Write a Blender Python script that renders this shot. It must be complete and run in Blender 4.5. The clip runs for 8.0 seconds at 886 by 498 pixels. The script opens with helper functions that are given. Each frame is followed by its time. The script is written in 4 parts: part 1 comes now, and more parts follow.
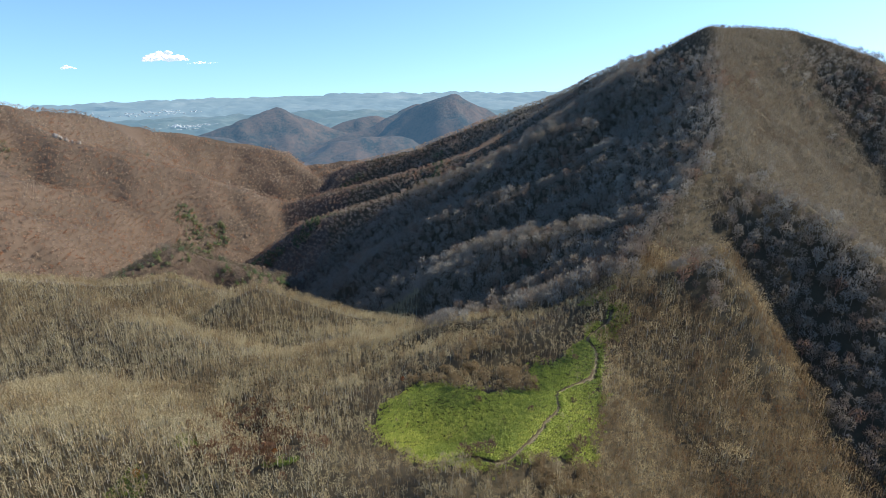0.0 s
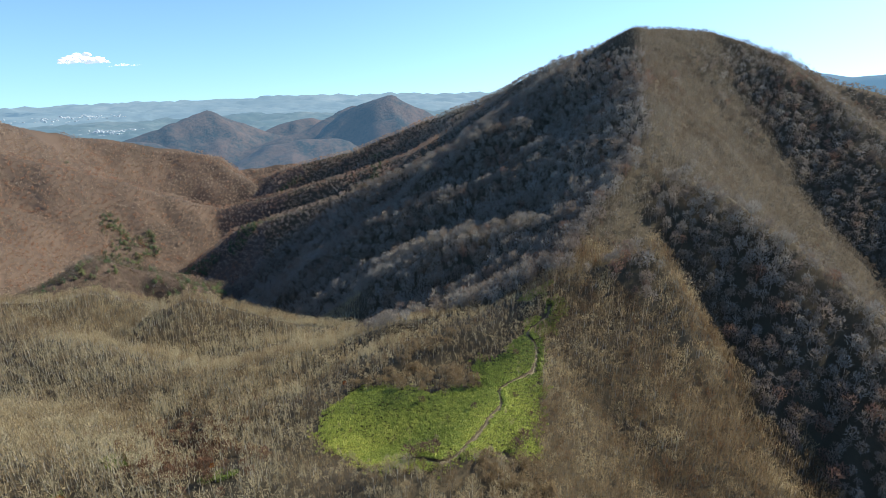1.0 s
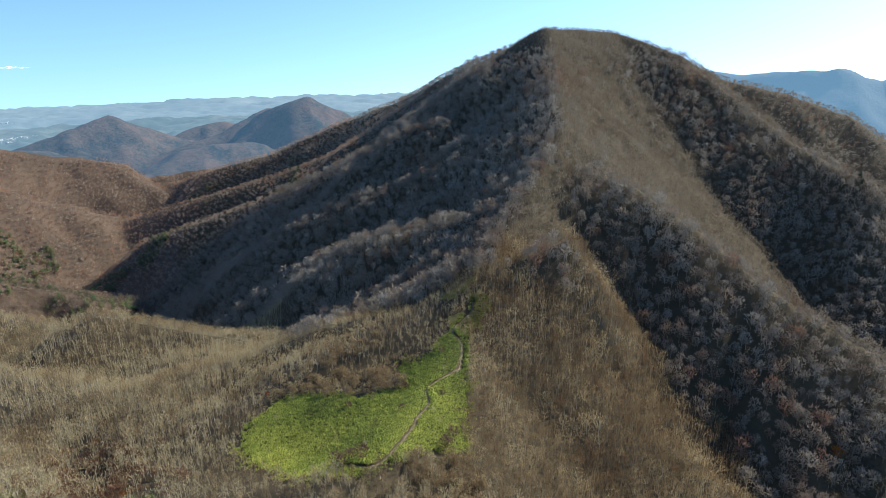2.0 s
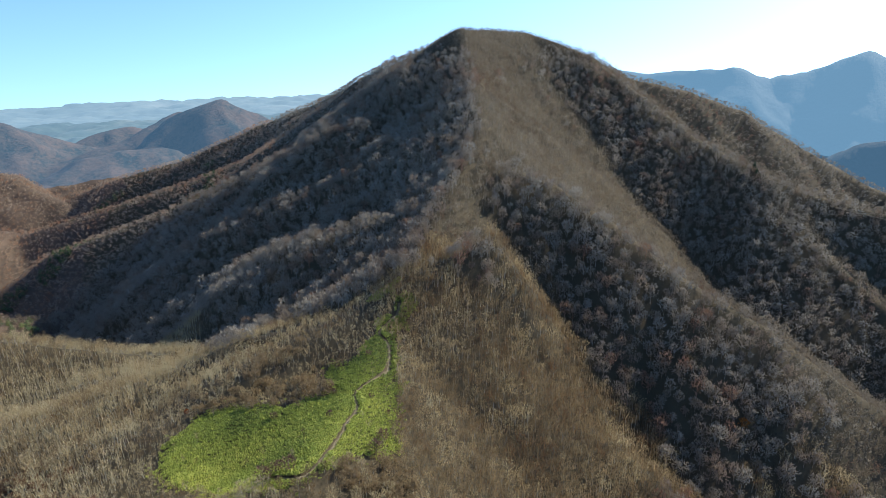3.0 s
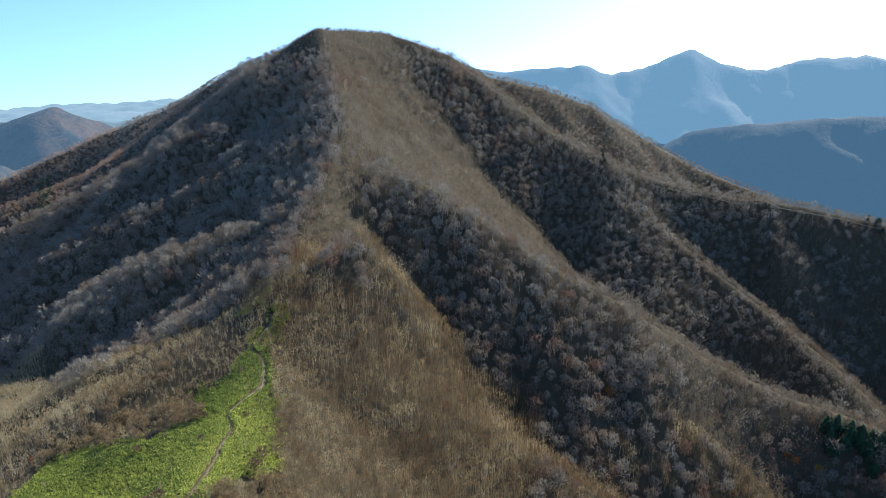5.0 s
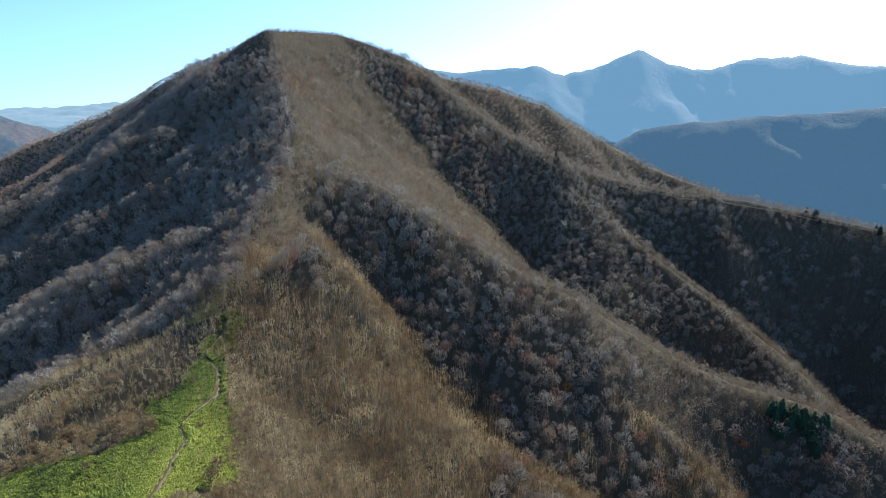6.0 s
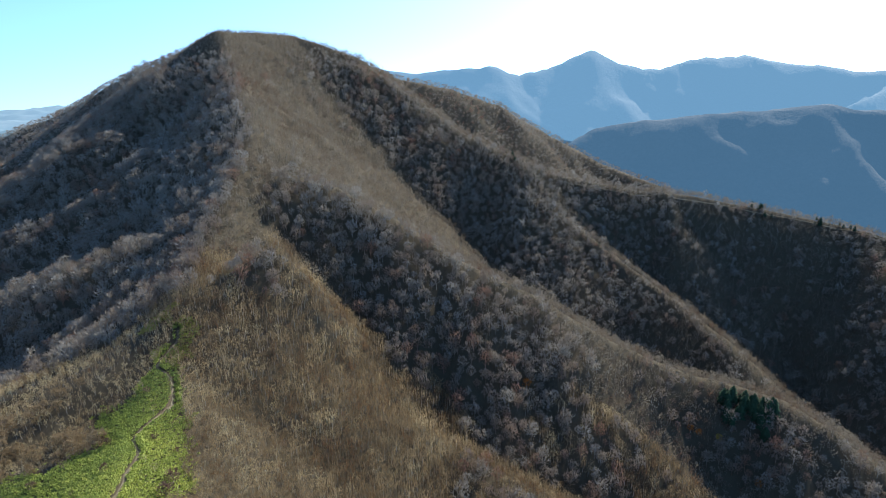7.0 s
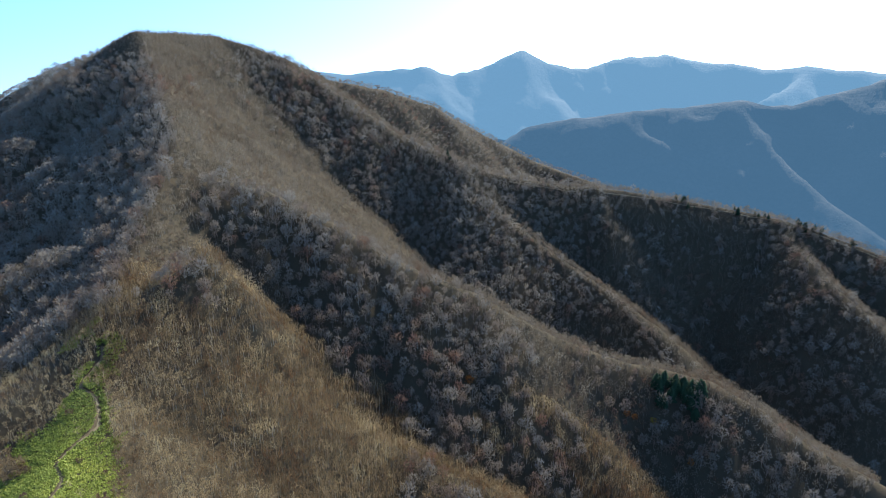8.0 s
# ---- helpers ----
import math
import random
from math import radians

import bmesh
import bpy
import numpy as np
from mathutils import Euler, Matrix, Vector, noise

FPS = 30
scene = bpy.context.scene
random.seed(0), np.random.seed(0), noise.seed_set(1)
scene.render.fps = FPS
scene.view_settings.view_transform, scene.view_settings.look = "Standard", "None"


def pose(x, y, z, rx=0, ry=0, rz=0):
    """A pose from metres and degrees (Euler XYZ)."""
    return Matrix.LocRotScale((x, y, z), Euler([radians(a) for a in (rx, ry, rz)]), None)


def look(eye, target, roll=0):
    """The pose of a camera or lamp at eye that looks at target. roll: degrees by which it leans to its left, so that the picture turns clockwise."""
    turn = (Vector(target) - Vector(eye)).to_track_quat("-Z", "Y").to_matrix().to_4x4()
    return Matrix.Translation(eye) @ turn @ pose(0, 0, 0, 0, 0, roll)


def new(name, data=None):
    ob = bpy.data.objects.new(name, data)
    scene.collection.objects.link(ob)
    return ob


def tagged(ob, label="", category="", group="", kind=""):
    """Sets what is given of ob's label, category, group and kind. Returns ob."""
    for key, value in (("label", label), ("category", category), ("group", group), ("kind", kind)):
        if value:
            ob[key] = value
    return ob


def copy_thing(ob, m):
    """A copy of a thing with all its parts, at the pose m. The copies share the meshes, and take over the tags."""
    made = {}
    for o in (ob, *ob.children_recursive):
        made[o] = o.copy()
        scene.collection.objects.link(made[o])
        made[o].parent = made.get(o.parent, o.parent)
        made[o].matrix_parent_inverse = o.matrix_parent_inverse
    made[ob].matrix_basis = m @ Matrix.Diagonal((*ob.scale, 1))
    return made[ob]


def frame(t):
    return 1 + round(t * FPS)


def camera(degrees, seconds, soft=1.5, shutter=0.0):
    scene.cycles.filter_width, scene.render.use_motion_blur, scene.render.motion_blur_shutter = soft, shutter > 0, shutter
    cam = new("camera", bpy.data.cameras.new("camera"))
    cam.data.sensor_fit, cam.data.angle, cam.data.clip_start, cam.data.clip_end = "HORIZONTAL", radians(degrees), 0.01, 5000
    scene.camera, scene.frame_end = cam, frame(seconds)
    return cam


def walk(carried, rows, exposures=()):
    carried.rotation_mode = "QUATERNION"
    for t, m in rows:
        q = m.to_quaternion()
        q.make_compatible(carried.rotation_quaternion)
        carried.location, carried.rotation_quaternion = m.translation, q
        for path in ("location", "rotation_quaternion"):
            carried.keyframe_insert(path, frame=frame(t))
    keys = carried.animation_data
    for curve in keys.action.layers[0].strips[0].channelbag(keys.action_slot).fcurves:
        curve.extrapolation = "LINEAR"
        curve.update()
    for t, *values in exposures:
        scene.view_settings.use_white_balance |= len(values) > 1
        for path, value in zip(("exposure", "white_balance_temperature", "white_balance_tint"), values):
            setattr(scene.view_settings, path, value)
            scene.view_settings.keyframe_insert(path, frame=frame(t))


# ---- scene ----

# ---------------------------------------------------------------- camera
cam = camera(74.67, 8.0, soft=0.5)
EYE = 400.0
# seconds, x, y, z from the first eye, heading (clockwise), pitch, roll
ROWS = [
    (0.0, 0.0, 0.0, 0.0, 0.0, -19.907, -0.591),
    (0.5, 0.91, 0.33, -0.43, 2.803, -19.865, -0.596),
    (1.0, 1.89, 0.68, -0.84, 6.015, -19.847, -0.559),
    (1.5, 2.94, 1.0, -1.18, 9.836, -19.842, -0.544),
    (3.0, 6.18, 1.21, -2.1, 21.35, -19.837, -0.463),
    (3.5, 7.12, 1.03, -2.22, 24.829, -19.838, -0.483),
    (4.0, 8.03, 0.54, -2.11, 28.015, -19.875, -0.489),
    (4.5, 8.65, -0.05, -1.93, 31.264, -19.921, -0.518),
    (6.0, 10.29, -2.15, -1.68, 38.271, -19.878, -0.588),
    (6.5, 10.77, -2.99, -1.61, 40.121, -19.856, -0.598),
    (7.0, 11.21, -3.81, -1.54, 42.315, -19.861, -0.637),
    (7.5, 11.67, -4.48, -1.54, 45.352, -19.881, -0.651),
    (8.0, 12.12, -4.98, -1.58, 48.578, -19.877, -0.707),
]
walk(cam, [(t, pose(x, y, EYE + z, 90 + p, 0, -yaw) @ pose(0, 0, 0, 0, 0, r)) for t, x, y, z, yaw, p, r in ROWS],
     [(0.0, 0.47, 6550, 10), (4.0, 0.60, 6330, 10), (8.0, 0.70, 6100, 10)])      # the camera opens up and cools as it turns to the sun

# ---------------------------------------------------------------- light
SUN_AZ, SUN_EL = 74.0, 32.5
world = bpy.data.worlds.new("world")
scene.world = world
world.use_nodes = True
wn, wl = world.node_tree.nodes, world.node_tree.links
sky = wn.new("ShaderNodeTexSky")
sky.sky_type = "NISHITA"
sky.sun_disc = False
sky.sun_elevation, sky.sun_rotation = radians(SUN_EL), radians(SUN_AZ)
sky.altitude, sky.air_density, sky.dust_density, sky.ozone_density = 600, 1.0, 1.0, 1.5
coord, lift = wn.new("ShaderNodeTexCoord"), wn.new("ShaderNodeVectorMath")
lift.operation = "ADD"
lift.inputs[1].default_value = (0, 0, 0.17)      # the far plain's edge lies below eye level
wl.new(coord.outputs["Generated"], lift.inputs[0])
wl.new(lift.outputs[0], sky.inputs[0])
cast = wn.new("ShaderNodeVectorMath")
cast.operation = "MULTIPLY"
cast.inputs[1].default_value = (0.77, 1.02, 1.25)      # the clip's cool white balance
wl.new(sky.outputs[0], cast.inputs[0])
wl.new(cast.outputs[0], wn["Background"].inputs[0])
wn["Background"].inputs[1].default_value = 0.15
sun_data = bpy.data.lights.new("sun", "SUN")
sun_data.energy, sun_data.angle, sun_data.color = 5.3, radians(0.53), (1.0, 0.93, 0.81)
sun = new("sun", sun_data)
sa, se = radians(SUN_AZ), radians(SUN_EL)
SUN_DIR = Vector((math.sin(sa) * math.cos(se), math.cos(sa) * math.cos(se), math.sin(se)))
sun.matrix_world = look(SUN_DIR * 900 + Vector((0, 0, 300)), (0, 0, 300))


# ---------------------------------------------------------------- materials
def shader(name, rough=0.9):
    m = bpy.data.materials.new(name)
    m.use_nodes = True
    b = m.node_tree.nodes["Principled BSDF"]
    b.inputs["Roughness"].default_value = rough
    b.inputs["Specular IOR Level"].default_value = 0.15
    return m, m.node_tree.nodes, m.node_tree.links, b


def ramp(nodes, stops):
    r = nodes.new("ShaderNodeValToRGB")
    while len(r.color_ramp.elements) < len(stops):
        r.color_ramp.elements.new(0.5)
    for e, (p, c) in zip(r.color_ramp.elements, stops):
        e.position, e.color = p, (*c, 1)
    return r


def noise_tex(nodes, links, scale, detail=4, rough=0.55):
    c, n = nodes.new("ShaderNodeTexCoord"), nodes.new("ShaderNodeTexNoise")
    n.inputs["Scale"].default_value, n.inputs["Detail"].default_value = scale, detail
    n.inputs["Roughness"].default_value = rough
    links.new(c.outputs["Object"], n.inputs["Vector"])
    return n


def earth_material(name, stops, fine=0.6, coarse=0.02, bump=0.6, haze_glow=None, depth=0.6):
    """Ground cover in two scales of blotches with a fine relief; optional emission stands in for haze."""
    m, n, l, b = shader(name, 0.95)
    big, small = noise_tex(n, l, coarse, 5), noise_tex(n, l, fine, 6, 0.7)
    add = n.new("ShaderNodeMath")
    add.operation = "MULTIPLY_ADD"
    add.inputs[1].default_value = 0.5
    l.new(small.outputs["Fac"], add.inputs[0])
    half = n.new("ShaderNodeMath")
    half.operation = "MULTIPLY"
    half.inputs[1].default_value = 0.5
    l.new(big.outputs["Fac"], half.inputs[0])
    l.new(half.outputs[0], add.inputs[2])
    r = ramp(n, stops)
    l.new(add.outputs[0], r.inputs[0])
    l.new(r.outputs[0], b.inputs["Base Color"])
    if bump:
        bp = n.new("ShaderNodeBump")
        bp.inputs["Strength"].default_value, bp.inputs["Distance"].default_value = bump, depth
        l.new(small.outputs["Fac"], bp.inputs["Height"])
        l.new(bp.outputs[0], b.inputs["Normal"])
    if haze_glow:
        b.inputs["Emission Color"].default_value = (*haze_glow[:3], 1)
        b.inputs["Emission Strength"].default_value = haze_glow[3]
    return m


def tint_material(name, stops, rough=0.9, translucent=0.0):
    """Colour from each tree's own tint value, with grain."""
    m, n, l, b = shader(name, rough)
    at = n.new("ShaderNodeAttribute")
    at.attribute_name = "tint"
    small = noise_tex(n, l, 0.9, 3)
    mix = n.new("ShaderNodeMath")
    mix.operation = "MULTIPLY_ADD"
    mix.inputs[1].default_value = 0.35
    l.new(small.outputs["Fac"], mix.inputs[0])
    l.new(at.outputs["Fac"], mix.inputs[2])
    off = n.new("ShaderNodeMath")
    off.operation = "SUBTRACT"
    off.inputs[1].default_value = 0.175
    l.new(mix.outputs[0], off.inputs[0])
    r = ramp(n, stops)
    l.new(off.outputs[0], r.inputs[0])
    l.new(r.outputs[0], b.inputs["Base Color"])
    if translucent:
        tr, mx = n.new("ShaderNodeBsdfTranslucent"), n.new("ShaderNodeMixShader")
        mx.inputs[0].default_value = translucent
        l.new(r.outputs[0], tr.inputs["Color"])
        l.new(b.outputs[0], mx.inputs[1])
        l.new(tr.outputs[0], mx.inputs[2])
        l.new(mx.outputs[0], n["Material Output"].inputs["Surface"])
    return m


M_FLOOR = earth_material("leaf_litter", [(0.3, (0.034, 0.028, 0.019)), (0.45, (0.082, 0.063, 0.037)), (0.6, (0.068, 0.056, 0.033)), (0.72, (0.125, 0.09, 0.054))])
M_WEST = earth_material("rust_leaf_litter", [(0.3, (0.045, 0.038, 0.03)), (0.46, (0.098, 0.072, 0.052)), (0.6, (0.128, 0.09, 0.064)), (0.75, (0.115, 0.10, 0.066))], 0.25, 0.012)
# distant ground: aerial haze is put into the materials as blue emission
M_HILL = earth_material("hazy_wooded_hills", [(0.40, (0.02, 0.03, 0.032)), (0.48, (0.06, 0.05, 0.042)), (0.58, (0.10, 0.067, 0.05))], 0.09, 0.012, 1.0, (0.22, 0.46, 0.74, 0.15), 3.0)
M_PLAIN = earth_material("hazy_far_plain", [(0.35, (0.03, 0.05, 0.05)), (0.5, (0.06, 0.08, 0.07)), (0.66, (0.12, 0.13, 0.11))], 0.012, 0.002, 0.0, (0.30, 0.56, 0.80, 0.26))
M_EDGE = earth_material("hazy_plain_edge", [(0.35, (0.05, 0.07, 0.08)), (0.5, (0.08, 0.1, 0.1)), (0.66, (0.14, 0.15, 0.14))], 0.008, 0.0015, 0.0, (0.36, 0.62, 0.84, 0.34))
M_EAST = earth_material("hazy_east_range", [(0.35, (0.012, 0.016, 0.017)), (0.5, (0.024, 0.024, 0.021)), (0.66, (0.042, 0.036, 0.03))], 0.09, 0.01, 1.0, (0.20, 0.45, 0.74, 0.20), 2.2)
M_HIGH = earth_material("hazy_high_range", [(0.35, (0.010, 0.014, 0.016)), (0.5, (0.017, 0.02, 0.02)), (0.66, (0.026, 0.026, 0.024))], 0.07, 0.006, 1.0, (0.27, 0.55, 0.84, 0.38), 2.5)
M_TWIG = tint_material("bare_twigs", [(0.0, (0.47, 0.40, 0.24)), (0.25, (0.41, 0.32, 0.175)), (0.45, (0.28, 0.205, 0.115)), (0.75, (0.17, 0.125, 0.068)), (1.0, (0.17, 0.095, 0.048))], 0.9, 0.5)
M_GREY = tint_material("grey_twigs", [(0.0, (0.32, 0.292, 0.24)), (0.3, (0.292, 0.255, 0.20)), (0.55, (0.272, 0.223, 0.168)), (0.8, (0.245, 0.18, 0.13)), (1.0, (0.26, 0.15, 0.10))], 0.9, 0.3)
M_FACE = tint_material("tan_twigs", [(0.0, (0.235, 0.205, 0.155)), (0.3, (0.205, 0.172, 0.125)), (0.55, (0.175, 0.142, 0.10)), (0.8, (0.145, 0.11, 0.076)), (1.0, (0.15, 0.09, 0.058))], 0.9, 0.4)
M_MAUVE = tint_material("rust_brown_twigs", [(0.0, (0.40, 0.33, 0.25)), (0.35, (0.37, 0.28, 0.20)), (0.6, (0.35, 0.24, 0.165)), (0.85, (0.35, 0.205, 0.13)), (1.0, (0.36, 0.17, 0.09))], 0.9, 0.5)
M_DARK = tint_material("dark_brown_twigs", [(0.0, (0.15, 0.125, 0.09)), (0.6, (0.18, 0.12, 0.08)), (1.0, (0.24, 0.12, 0.065))], 0.9, 0.4)
M_BARK = tint_material("grey_bark", [(0.0, (0.46, 0.43, 0.35)), (0.6, (0.38, 0.34, 0.26)), (1.0, (0.2, 0.165, 0.12))])
M_NEEDLE = tint_material("evergreen_needles", [(0.0, (0.02, 0.045, 0.025)), (0.5, (0.045, 0.08, 0.03)), (1.0, (0.10, 0.12, 0.04))])
M_SASA = tint_material("bamboo_grass_leaves", [(0.0, (0.13, 0.17, 0.04)), (0.5, (0.30, 0.35, 0.065)), (1.0, (0.52, 0.52, 0.11))], 0.55, 0.35)
M_LEAF = tint_material("autumn_leaves", [(0.0, (0.30, 0.07, 0.02)), (0.5, (0.34, 0.14, 0.03)), (1.0, (0.50, 0.34, 0.04))], 0.8, 0.4)
M_ROCK = earth_material("pale_rock", [(0.3, (0.16, 0.15, 0.13)), (0.5, (0.3, 0.28, 0.25)), (0.7, (0.42, 0.4, 0.36))], 0.5, 0.1)
M_TRAIL = earth_material("trodden_earth", [(0.3, (0.07, 0.055, 0.035)), (0.5, (0.16, 0.13, 0.08)), (0.7, (0.28, 0.235, 0.14))], 1.2, 0.2)


# ---------------------------------------------------------------- the lie of the land
# TERRAIN BEGIN
def lattice(ix, iy, seed):
    h = (ix.astype(np.int64) * 374761393 + iy.astype(np.int64) * 668265263 + seed * 1442695041) & 0x7FFFFFFF
    h = ((h ^ (h >> 13)) * 1274126177) & 0x7FFFFFFF
    return ((h ^ (h >> 16)) & 0xFFFF) / 65535.0


def value_noise(x, y, seed=0):
    ix, iy = np.floor(x), np.floor(y)
    fx, fy = x - ix, y - iy
    fx, fy = fx * fx * (3 - 2 * fx), fy * fy * (3 - 2 * fy)
    a, b = lattice(ix, iy, seed), lattice(ix + 1, iy, seed)
    c, d = lattice(ix, iy + 1, seed), lattice(ix + 1, iy + 1, seed)
    return (a + (b - a) * fx) * (1 - fy) + (c + (d - c) * fx) * fy


def fbm(x, y, size, octaves=4, seed=0):
    total, amp, norm = 0.0, 1.0, 0.0
    for o in range(octaves):
        total = total + amp * (value_noise(x / size + 17.3 * o, y / size - 9.1 * o, seed + o) * 2 - 1)
        norm += amp
        amp, size = amp * 0.5, size * 0.5
    return total / norm


